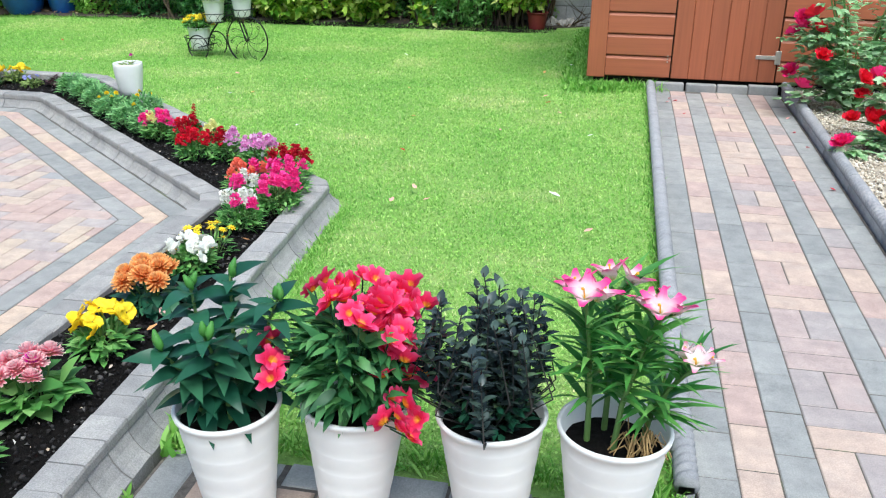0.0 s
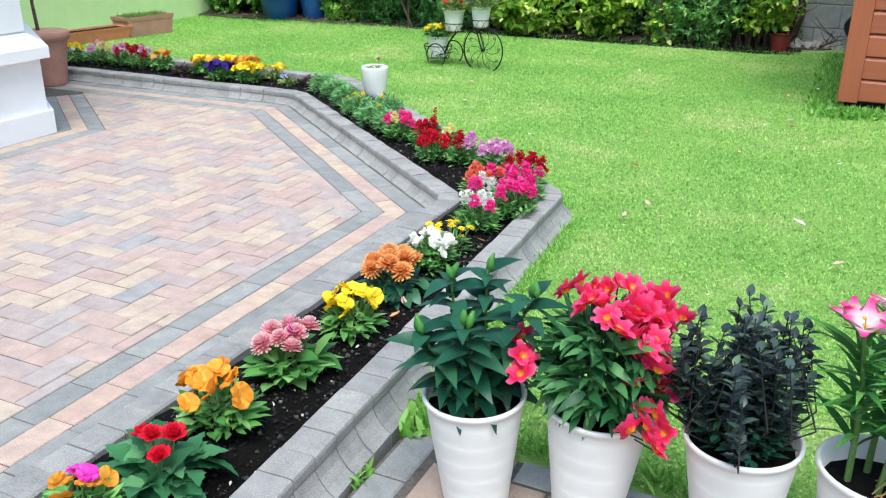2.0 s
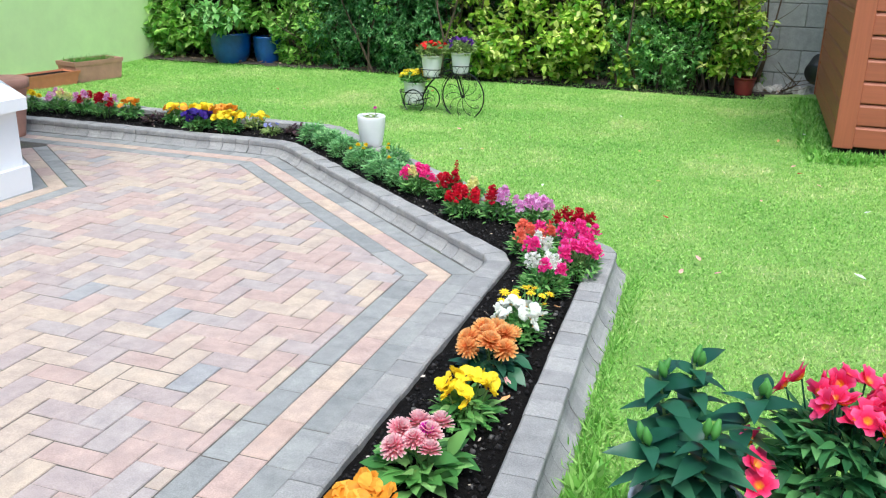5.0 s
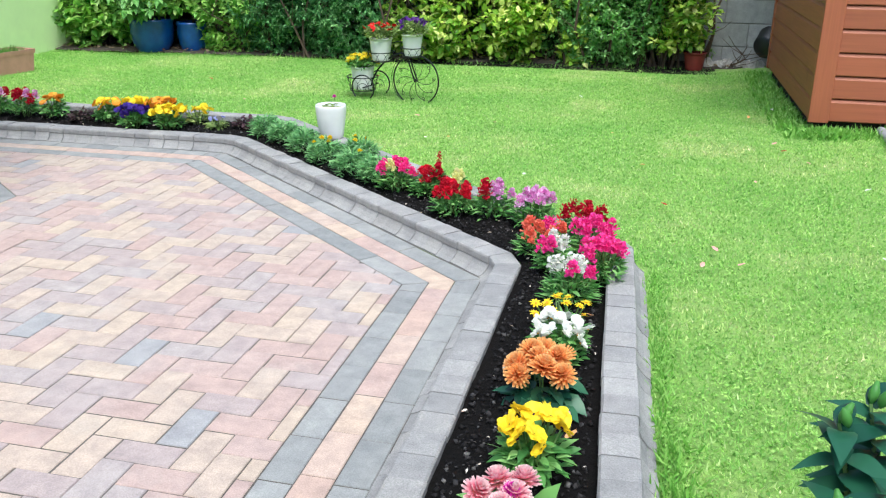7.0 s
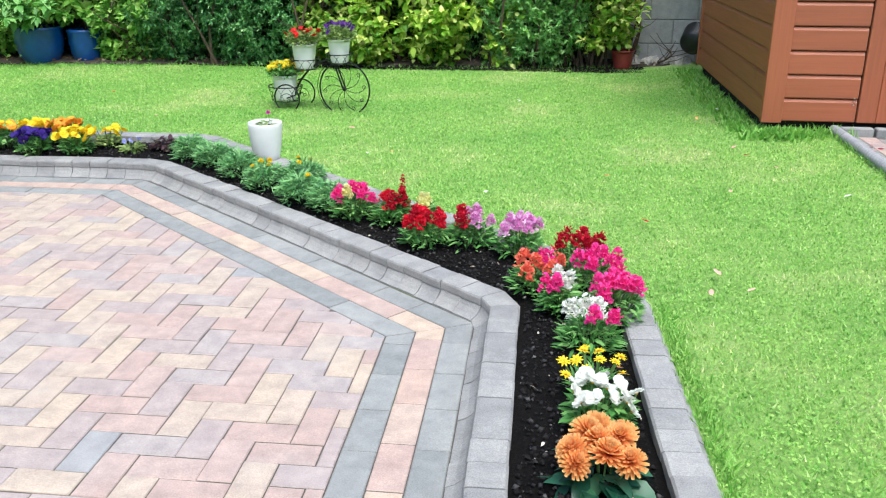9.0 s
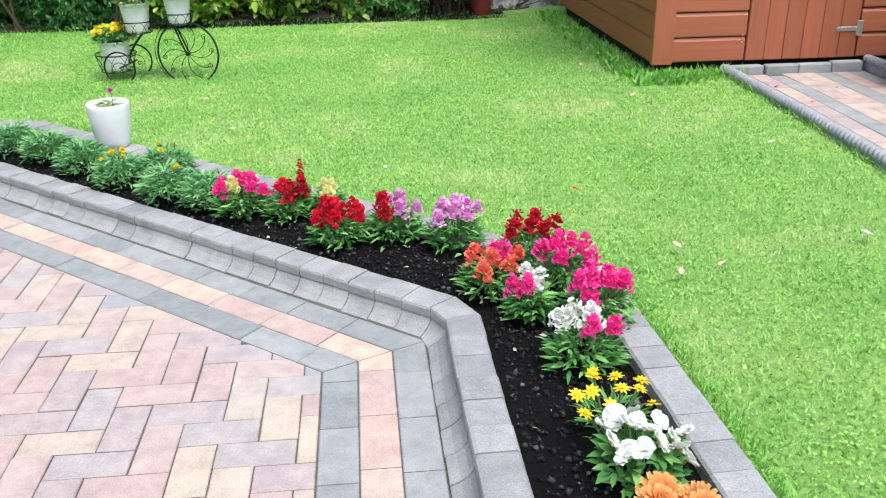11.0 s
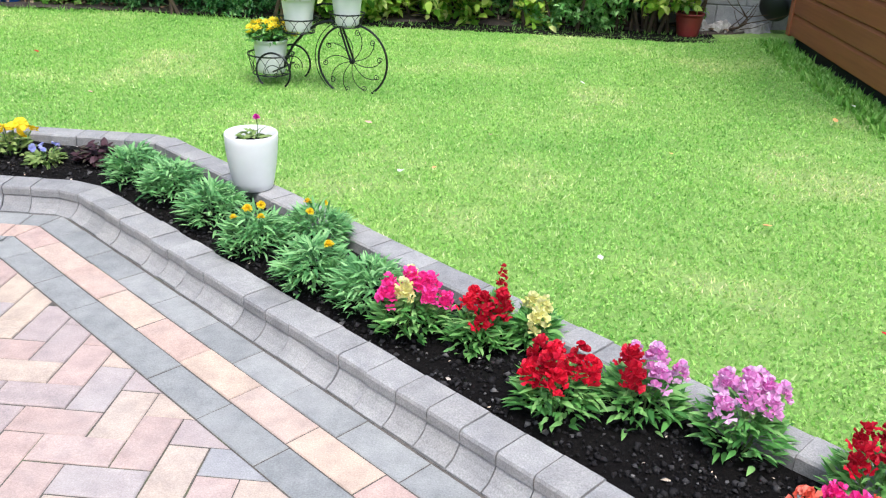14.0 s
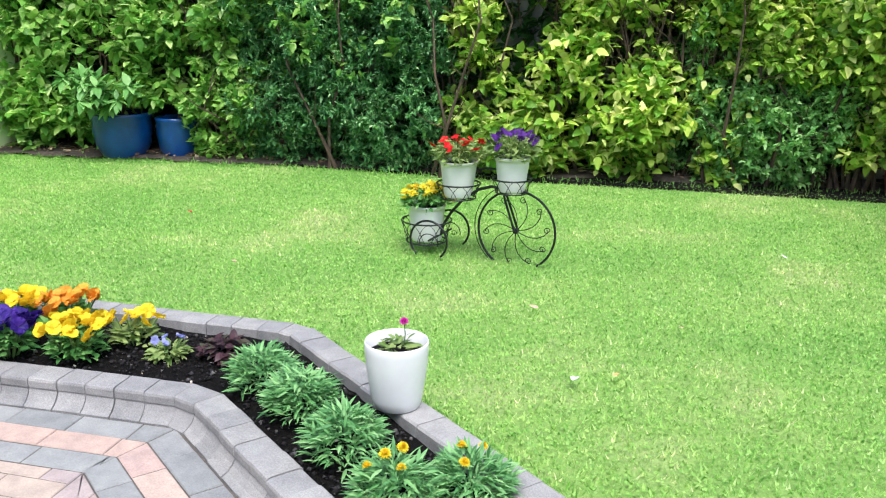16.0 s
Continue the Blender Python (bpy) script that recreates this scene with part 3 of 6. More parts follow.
def bed_soil():
    a, b = offset_line(KERB_IN[:1] + [Vector((-1.3858, 1.5))] + KERB_IN[1:], -0.096), offset_line(KERB_OUT, 0.096)
    rows, cols = 260, 16
    la = np.array([[p.x, p.y] for p in a])
    lb = np.array([[p.x, p.y] for p in b])
    corner = np.array([0, 0.29, 0.48, 0.72, 1.0])
    verts = []
    for i in range(rows + 1):
        t = i / rows
        pa = np.array([np.interp(t, corner, la[:, k]) for k in (0, 1)])
        pb = np.array([np.interp(t, corner, lb[:, k]) for k in (0, 1)])
        for j in range(cols + 1):
            s = j / cols
            x, y = pa + (pb - pa) * s
            z = 0.058 + 0.012 * s + 0.012 * math.sin(math.pi * s) + 0.012 * noise.noise(Vector((x * 9, y * 9, 0))) + 0.006 * noise.noise(Vector((x * 34, y * 34, 3)))
            verts.append((x, y, z))
    w = cols + 1
    faces = [(i * w + j, i * w + j + 1, (i + 1) * w + j + 1, (i + 1) * w + j) for i in range(rows) for j in range(cols)]
    tagged(part("bed_soil", np_mesh("bed_soil", verts, faces, True), m_soil), "dark crumbly soil of the flower bed", "soil", kind="structure")
    # crumbs and pale chips lying on the soil
    n = 15000
    t, s = rng.random(n), 0.06 + 0.88 * rng.random(n)
    pa = np.stack([np.interp(t, corner, la[:, k]) for k in (0, 1)], -1)
    pb = np.stack([np.interp(t, corner, lb[:, k]) for k in (0, 1)], -1)
    p = pa + (pb - pa) * s[:, None]
    z = 0.060 + 0.012 * s + 0.012 * np.sin(np.pi * s) + 0.012 * np.array([noise.noise(Vector((q[0] * 9, q[1] * 9, 0))) for q in p])
    tv = [(-1, -0.7, -0.4), (1, -0.8, -0.4), (0.9, 0.7, -0.4), (-0.8, 0.8, -0.4), (0.1, 0, 0.6)]
    tf = [(0, 1, 4), (1, 2, 4), (2, 3, 4), (3, 0, 4), (0, 2, 1), (0, 3, 2)]
    pos = np.stack([p[:, 0], p[:, 1], z + 0.003], -1)
    d = np.stack([rng.normal(size=n), rng.normal(size=n), rng.normal(size=n) * 0.3], -1)
    v, f = scatter(tv, tf, pos, turns(d, rng.random(n)), 0.003 + 0.008 * rng.random(n) ** 3)
    tagged(part("soil_crumbs", np_mesh("soil_crumbs", v, f), m_crumb), "small dark crumbs lying on the bed soil", "soil", kind="stuff")
    k = 430
    tv, tf = blade(1.0, 0.5, 0.2, 0.3, 2)
    v, f = scatter(tv, tf, pos[:k] + (0, 0, 0.006), turns(d[:k] * (1, 1, 0.2), rng.random(k)), 0.006 + 0.014 * rng.random(k) ** 2)
    tagged(part("bark_chips", np_mesh("bark_chips", v, f), m_chip), "pale chips and petals lying on the bed soil", "bark chips", kind="stuff")


bed_soil()


# ---- paving ----
def clip_poly(poly, p, n):
    """The part of a polygon on the side of the line through p to which n points."""
    out = []
    for i, a in enumerate(poly):
        b = poly[(i + 1) % len(poly)]
        da, db = (a - p).dot(n), (b - p).dot(n)
        if da >= 0:
            out.append(a)
        if da * db < 0:
            out.append(a + (b - a) * da / (da - db))
    return out


def area(poly):
    return abs(sum(a.x * b.y - b.x * a.y for a, b in zip(poly, poly[1:] + poly[:1]))) / 2


def paver_faces(poly, gap=0.0017, ch=0.0026, top=0.0, deep=0.03):
    """A block from its outline: joints left open, top edge chamfered."""
    n = len(poly)
    c = sum(poly, Vector((0, 0))) / n
    if sum(a.x * b.y - b.x * a.y for a, b in zip(poly, poly[1:] + poly[:1])) < 0:
        poly = poly[::-1]

    def inset(d):
        ring = []
        for i, p in enumerate(poly):
            a, b = (p - poly[i - 1]), (poly[(i + 1) % n] - p)
            if a.length < 1e-6 or b.length < 1e-6:
                ring.append(p + (c - p) * 0.05)
                continue
            a, b = a.normalized(), b.normalized()
            m = Vector((-a.y, a.x)) + Vector((-b.y, b.x))
            k = max(0.35, m.length / 2)
            ring.append(p + m.normalized() * d / k if m.length > 1e-4 else p)
        return ring

    rings = [(inset(gap), top - deep), (inset(gap), top - ch), (inset(gap + ch), top)]
    verts = [(p.x, p.y, z) for ring, z in rings for p in ring]
    faces = [(j * n + i, j * n + (i + 1) % n, (j + 1) * n + (i + 1) % n, (j + 1) * n + i) for j in range(2) for i in range(n)]
    faces.append(tuple(2 * n + i for i in range(n)))
    return verts, faces


def rect(x0, y0, x1, y1):
    return [Vector((x0, y0)), Vector((x1, y0)), Vector((x1, y1)), Vector((x0, y1))]


patio = thing("patio", Matrix.Identity(4), "block-paved patio in herringbone with charcoal border bands", "patio", kind="structure")

bed_line = offset_line(FOOT, -0.03) + [Vector((-7.4, 5.2)), Vector((-7.4, -2.4))]
nb = len(bed_line)
part("joint_bed", Shape().add([(p.x, p.y, z) for z in (-0.07, -0.0035) for p in bed_line], [tuple(range(nb))[::-1], tuple(range(nb, 2 * nb))] + [(i, (i + 1) % nb, nb + (i + 1) % nb, nb + i) for i in range(nb)]), m_joint, patio)
HOUSE = [Vector((-4.19, -2.4)), Vector((-4.19, 4.078)), Vector((-5.02, 4.709))]


def band(pts, rows, owner):
    """Border courses of blocks laid end to end along a polyline; rows: offset from, offset to, material."""
    for lo, hi, mat in rows:
        a, b = offset_line(pts, lo), offset_line(pts, hi)
        for i in range(len(pts) - 1):
            count = max(1, round(((a[i + 1] - a[i]).length + (b[i + 1] - b[i]).length) / 2 / 0.203))
            d = (pts[i + 1] - pts[i]).normalized()
            nrm = Vector((-d.y, d.x))
            off = random.random() * 0.6
            cuts = [0.0] + [(k + off) / count for k in range(0, count) if 0.25 < k + off < count - 0.25] + [1.0]
            for c0, c1 in zip(cuts, cuts[1:]):
                def edge(c, line):
                    if c in (0.0, 1.0):
                        return line[i + int(c)]
                    p = pts[i] + (pts[i + 1] - pts[i]) * c
                    return p + nrm * (lo if line is a else hi)
                poly = [edge(c0, a), edge(c1, a), edge(c1, b), edge(c0, b)]
                v, f = paver_faces(poly, top=random.uniform(-0.002, 0.001))
                part("paver", Shape().add(v, f), mat, owner)


band(FOOT, [(0.004, 0.098, m_grey), (0.098, 0.192, m_buff), (0.192, 0.286, m_grey)], patio)
band(HOUSE, [(-0.098, -0.004, m_grey), (-0.192, -0.098, m_buff), (-0.286, -0.192, m_grey)], patio)


def herringbone():
    inner, house = offset_line(FOOT, 0.287), offset_line(HOUSE, -0.287)
    W = 0.0915
    far_shape, count = Shape(), 0
    full = paver_faces(rect(-W, -W / 2, W, W / 2))
    shared = Shape().add(*full).mesh("paver")
    corner = house[1]
    lines = []
    for a, b in zip(inner, inner[1:]):
        d = (b - a).normalized()
        lines.append((a, Vector((-d.y, d.x))))
    da, db = (house[1] - house[0]).normalized(), (house[2] - house[1]).normalized()
    na, nb = Vector((da.y, -da.x)), Vector((db.y, -db.x))
    bis = (da - db).normalized()
    blocks = []
    for i in range(-80, 80):
        for j in range(-60, 60):
            x, y = (2 * j - i) * W - 2.321, (2 * j + i) * W + 3.593
            blocks += [(x, y, x + 2 * W, y + W, 0), (x + W, y + W, x + 2 * W, y + 3 * W, 90)]
    blocks.sort(key=lambda q: (q[0] + 1.8) ** 2 + (q[1] - 3.4) ** 2)
    for x0, y0, x1, y1, turn in blocks:
        cx, cy = (x0 + x1) / 2, (y0 + y1) / 2
        if cy < -2.3 or cx < -6.4 or cx > -1.4 or cy > 5.4:
            continue
        poly = rect(x0, y0, x1, y1)
        for p, n in lines:
            poly = clip_poly(poly, p, n) if poly else poly
        c = Vector((cx, cy))
        if poly:
            poly = clip_poly(poly, corner, na if (c - corner).dot(da) < -(c - corner).dot(db) * 0 and cy < 4.235 + 0.35 * (cx + 3.923) else nb)
        if len(poly) < 3 or area(poly) < 0.0006:
            continue
        whole = area(poly) > 0.999 * (x1 - x0) * (y1 - y0)
        if count < 300:
            count += 1
            if whole:
                part("paver", shared, m_warm, patio, m=pose(cx + random.uniform(-0.001, 0.001), cy + random.uniform(-0.001, 0.001), random.uniform(-0.002, 0.0015), random.uniform(-0.3, 0.3), random.uniform(-0.3, 0.3), turn + (180 if random.random() < 0.5 else 0) + random.uniform(-0.6, 0.6)))
            else:
                part("paver", Shape().add(*paver_faces(poly)), m_warm, patio)
        else:
            far_shape.add(*paver_faces(poly, top=random.uniform(-0.002, 0.001)))
    tagged(part("far_pavers", far_shape, m_warm_far, patio), kind="stuff")


herringbone()

path = thing("path", Matrix.Identity(4), "block-paved garden path to the shed with grey and rose stripes", "path", kind="structure")
PX = 0.595


def path_bed():
    s = Shape()
    ys = [1.2 + 0.2 * k for k in range(28)]
    for a, b in zip(ys, ys[1:]):
        za, zb = float(path_z(a)) - 0.0032, float(path_z(b)) - 0.0032
        s.add([(PX, a, za), (PX + 0.83, a, za), (PX + 0.83, b, zb), (PX, b, zb)], [(0, 1, 2, 3)])
    return s


part("joint_bed", path_bed(), m_joint, path)


def path_paver(x0, y0, x1, y1, mat):
    cx, cy = (x0 + x1) / 2, (y0 + y1) / 2
    key = (round(x1 - x0, 3), round(y1 - y0, 3), mat.name)
    if key not in path_kinds:
        path_kinds[key] = Shape().add(*paver_faces(rect(-(x1 - x0) / 2, -(y1 - y0) / 2, (x1 - x0) / 2, (y1 - y0) / 2))).mesh("paver")
    slope = math.degrees(math.atan(float(path_z(cy + 0.1) - path_z(cy - 0.1)) / 0.2))
    part("paver", path_kinds[key], mat, path, m=pose(cx, cy, float(path_z(cy)) + random.uniform(-0.0015, 0.001), slope, random.uniform(-0.2, 0.2), 0))


path_kinds = {}
for col, mat in enumerate((m_grey, m_rose, m_grey, None, None, m_grey, m_rose, m_grey)):
    x0 = PX + 0.1025 * col
    if mat:
        start = 1.2 + (0.07, 0.12, 0.0, 0, 0, 0.15, 0.04, 0.1)[col]
        for k in range(26):
            y0 = start + 0.2045 * k
            path_paver(x0, y0, x0 + 0.1024, min(y0 + 0.2035, 6.555), mat)
            if y0 + 0.2035 > 6.5:
                break
y0, k = 1.25, 0
while y0 < 6.4:
    x0 = PX + 0.1025 * 3
    if k % 2:
        path_paver(x0, y0, x0 + 0.1015, y0 + 0.2035, m_rose)
        path_paver(x0 + 0.1018, y0, x0 + 0.204, y0 + 0.2035, m_rose)
    else:
        path_paver(x0, y0, x0 + 0.204, y0 + 0.1015, m_rose)
        path_paver(x0, y0 + 0.1025, x0 + 0.204, y0 + 0.204, m_rose)
    y0, k = y0 + 0.2045, k + 1

# paved strip on which the pots stand, and the ground on which the walk begins
strip = thing("terrace", Matrix.Identity(4), "weathered block-paved strip beside the raised bed", "paving", kind="structure")
part("joint_bed", Shape().box(-0.72, -2.4, -0.07, PX - 0.002, 2.15, -0.006, 0), m_joint, strip)
part("path_start", Shape().box(PX + 0.002, -2.4, -0.07, 3.2, 1.19, -0.004, 0.002), m_old, strip)
for k in range(6):
    x0 = -0.60 + 0.204 * k
    part("paver", Shape().add(*paver_faces(rect(x0, 2.045, x0 + 0.2035, 2.146), gap=0.004, ch=0.006, top=random.uniform(-0.006, 0.002))), m_grey, strip)
for k in range(12):
    y0 = 2.135 - 0.204 * (k + 1)
    part("paver", Shape().add(*paver_faces(rect(-0.715, y0, -0.618, y0 + 0.2035), gap=0.003, ch=0.005, top=random.uniform(-0.004, 0.002))), m_grey, strip)
for j in range(20):
    for k in range(12):
        x0, y1 = -0.60 + 0.1022 * k, 2.04 - 0.204 * j + (0.1 if k % 2 else 0)
        y1 = min(y1, 2.04)
        ya = max(1.94 - 0.204 * j if k % 2 else 1.836 - 0.204 * j, -2.3)
        if ya < y1 - 0.02:
            part("paver", Shape().add(*paver_faces(rect(x0, ya, x0 + 0.1015, y1), gap=0.003, ch=0.005, top=random.uniform(-0.004, 0.003))), m_old, strip)


# ---- rope edging ----
def rope_edging(name, x, y0, y1, base, top, label):
    """Concrete edging units with a twisted rope along the top."""
    owner = thing(name, Matrix.Identity(4), label, "edging", kind="structure")
    unit, r = 0.6, 0.027
    n = int(math.ceil((y1 - y0) / unit))
    for k in range(n):
        a, b = y0 + unit * k, min(y0 + unit * (k + 1), y1) - 0.004
        steps, ring = int((b - a) / 0.005), 16
        verts, faces = [], []
        for i in range(steps + 1):
            y = a + (b - a) * i / steps
            z = float(path_z(y)) + top
            for q in range(ring):
                w = 2 * math.pi * q / ring
                rr = r * (0.84 + 0.30 * abs(math.sin(w + y * 92)))
                verts.append((x + rr * math.cos(w), y, z - r + rr * math.sin(w)))
        for i in range(steps):
            for q in range(ring):
                faces.append((i * ring + q, (i + 1) * ring + q, (i + 1) * ring + (q + 1) % ring, i * ring + (q + 1) % ring))
        faces += [tuple(range(ring)), tuple(steps * ring + q for q in range(ring))[::-1]]
        s = Shape().add(verts, faces)
        zc = float(path_z((a + b) / 2))
        s.box(x - 0.021, a, zc - 0.08, x + 0.021, b, zc + top - r, 0.002)
        part("edging_stone", s, m_rope, owner, smooth=True)


rope_edging("rope_edging", 0.566, 2.20, 6.62, 0, 0.058, "grey concrete rope-top edging between lawn and path")
rope_edging("rope_edging", PX + 0.86, 1.0, 6.62, 0, 0.085, "grey concrete rope-top edging along the gravel bed")

# upright blocks under the shed door
for k, w in enumerate((0.19, 0.2, 0.2, 0.19)):
    x0 = 0.60 + 0.205 * k
    step = part("edge_block", Shape().box(x0, 6.565, -0.02, x0 + w, 6.625, 0.105 + 0.008 * (k == 3), 0.006), m_grey)
    tagged(step, "charcoal paving block set upright at the shed door", "block", "blocks at the shed door")


# ---- gravel bed ----
def gravel():
    s = Shape().box(PX + 0.885, -2.4, -0.08, 3.4, 6.9, 0.075, 0)
    tagged(part("gravel_ground", s, plain_mat("gravel_dust", (0.36, 0.31, 0.24), 0.95, vary=0.3, scale=60, bump=0.6, bump_scale=150)), "earth under the gravel bed", "ground", kind="structure")
    n = 9000
    x, y = PX + 0.89 + 1.1 * rng.random(n) ** 1.3, 2.3 + 4.5 * rng.random(n)
    pos = np.stack([x, y, 0.078 + 0.01 * rng.random(n)], -1)
    tv = [(1, 0, 0), (0.3, 0.8, 0.1), (-0.8, 0.5, 0), (-0.9, -0.4, 0.05), (0.2, -0.9, 0), (0, 0, 0.7), (0, 0, -0.6)]
    ring = [0, 1, 2, 3, 4]
    tf = [(ring[i], ring[(i + 1) % 5], 5) for i in range(5)] + [(ring[(i + 1) % 5], ring[i], 6) for i in range(5)]
    d = rng.normal(size=(n, 3))
    v, f = scatter(tv, tf, pos, turns(d, rng.random(n) * 6), 0.006 + 0.008 * rng.random(n))
    tagged(part("gravel", np_mesh("gravel", v, f, True), m_gravel), "pale cream gravel stones between the roses", "gravel", kind="stuff")


gravel()


# ---- walls ----
def block_wall(name, origin, along, length, height, depth_dir, mat, label, bw=0.45, bh=0.225, first=0.0, joint=0.008):
    """A masonry wall: a mortar core and blocks proud of it on its seen side."""
    owner = thing(name, Matrix.Identity(4), label, "wall", kind="structure")
    ang = math.degrees(math.atan2(along[1], along[0]))
    base = pose(origin[0], origin[1], 0, 0, 0, ang)
    core = Shape().box(0, 0.006 if depth_dir > 0 else -0.2, -0.1, length, 0.2 if depth_dir > 0 else -0.006, height, 0)
    part("mortar", core, mat if joint < 0.006 else m_mortar, owner, m=base)
    rows, cols = int(height / bh), int(length / bw) + 2
    shared = Shape().box(0, -0.006, 0, bw - joint, 0.03, bh - joint, 0.004).mesh("block") if depth_dir > 0 else Shape().box(0, -0.03, 0, bw - joint, 0.006, bh - joint, 0.004).mesh("block")
    for r in range(rows):
        for c in range(cols):
            x = (c - (0.5 if r % 2 else 0)) * bw + first
            if x < -bw * 0.6 or x + bw > length + 0.3:
                continue
            part("block", shared, mat, owner, m=base @ pose(x, random.uniform(-0.001, 0.001), r * bh - 0.02, 0, 0, 0))
    return owner


block_wall("wall_north", (-8.0, 9.86), (1, 0), 9.6, 2.1, 1, m_wall_block, "grey concrete block wall behind the hedge", first=0.12)
block_wall("wall_west", (-7.45, -2.4), (0, 1), 12.4, 2.1, -1, m_green_wall, "lime-green painted block wall at the garden's side", joint=0.0058)
mound = Shape()
for k in range(26):
    a = random.random()
    mound.turn([(0.005, -0.03), (0.05 + 0.05 * random.random(), 0.0), (0.04, 0.04), (0.01, 0.06 + 0.03 * random.random())], 7, pose(-0.45 + 0.62 * a, 9.72 + random.uniform(-0.05, 0.1), 0.03 * random.random(), 20 * random.random(), 20 * random.random(), 90 * random.random()), 0.25)
tagged(part("rubble", mound, m_rubble), "crumbled pale mortar at the foot of the block wall", "rubble", kind="stuff")
tagged(part("hedge_bed", Shape().box(-7.42, 9.24, -0.05, 0.1, 9.86, 0.012, 0.004), m_soil), "dark leaf-strewn soil under the hedge", "soil", kind="structure")


# ---- shed ----
def shed():
    own = thing("shed", pose(0.14, 6.65, 0.12), "reddish-brown stained timber garden shed with a boarded door", "shed")
    w, d, h, pitch = 2.2, 2.5, 2.05, 0.145
    s = Shape().box(0.02, 0.03, 0.0, w - 0.02, d - 0.02, h, 0)
    part("core", s, m_dark, own)
    part("bearer", Shape().box(0.03, 0.06, -0.12, w - 0.03, 0.14, 0.0, 0.004), m_dark, own)
    part("bearer", Shape().box(0.03, d - 0.14, -0.12, w - 0.03, d - 0.06, 0.0, 0.004), m_dark, own)
    part("bearer", Shape().box(0.03, 0.16, -0.12, 0.09, d - 0.16, 0.0, 0.004), m_dark, own)

    def board(x0, x1, k, side=False):
        z0, z1 = pitch * k + 0.006, pitch * (k + 1)
        b = Shape()
        if side:
            prof = [(0.02, z0), (-0.008, z0), (-0.012, z0 + 0.006), (-0.010, z1 - 0.02), (0.002, z1), (0.02, z1)]
            vs = [(o, y, z) for y in (x0, x1) for o, z in prof]
        else:
            prof = [(0.03, z0), (-0.004, z0), (-0.008, z0 + 0.006), (-0.006, z1 - 0.02), (0.006, z1), (0.03, z1)]
            vs = [(x, o, z) for x in (x0, x1) for o, z in prof]
        n = len(prof)
        fs = [(i, (i + 1) % n, n + (i + 1) % n, n + i) for i in range(n)] + [tuple(range(n))[::-1], tuple(range(n, 2 * n))]
        part("board", b.add(vs, fs), m_timber_y if side else m_timber_x, own)

    for k in range(14):
        board(0.11, 0.548, k)
        board(1.25, w - 0.1, k)
        board(0.02, d, k, True)
    part("corner_post", Shape().box(-0.016, -0.022, -0.005, 0.108, 0.02, h, 0.004), m_timber_z, own)
    part("corner_post", Shape().box(w - 0.105, -0.022, -0.005, w + 0.012, 0.02, h, 0.004), m_timber_z, own)
    part("far_post", Shape().box(-0.02, d - 0.06, -0.005, 0.02, d + 0.01, h, 0.004), m_timber_z, own)
    door = part("door", Shape().box(0.556, 0.008, 0.002, 1.242, 0.024, 1.85, 0.002), m_dark, own)
    for k in range(6):
        x0 = 0.558 + 0.1138 * k
        part("door_board", Shape().box(x0, -0.010, 0.004, x0 + 0.1125, 0.012, 1.84, 0.004), m_timber_z, door)
    for z in (0.16, 0.95, 1.6):
        hinge = Shape().box(1.10, -0.016, z, 1.225, -0.011, z + 0.026, 0.001).box(1.225, -0.018, z - 0.03, 1.262, -0.010, z + 0.06, 0.001)
        part("hinge", hinge, m_steel, door, "pale galvanised tee hinge")
    for z in (0.115, 0.135, 0.155):
        part("screw", Shape().turn([(0.0055, 0.0), (0.004, 0.003)], 8, pose(0.527, -0.009, z, 90)), m_steel, own)
    roof = Shape().add([(-0.12, -0.12, h), (w + 0.12, -0.12, h), (w + 0.12, d + 0.12, h), (-0.12, d + 0.12, h), (w / 2, -0.12, h + 0.55), (w / 2, d + 0.12, h + 0.55)],
                       [(0, 4, 5, 3), (1, 2, 5, 4), (0, 1, 4), (2, 3, 5), (0, 3, 2, 1)])
    part("roof", roof, m_felt, own)


shed()


# ---- house bay ----
def prism(s, pts, z0, z1):
    n = len(pts)
    area2 = sum(pts[i].x * pts[(i + 1) % n].y - pts[(i + 1) % n].x * pts[i].y for i in range(n))
    if area2 < 0:
        pts = pts[::-1]
    s.add([(p.x, p.y, z) for z in (z0, z1) for p in pts], [(i, (i + 1) % n, n + (i + 1) % n, n + i) for i in range(n)] + [tuple(range(n))[::-1], tuple(range(n, 2 * n))])
    return s


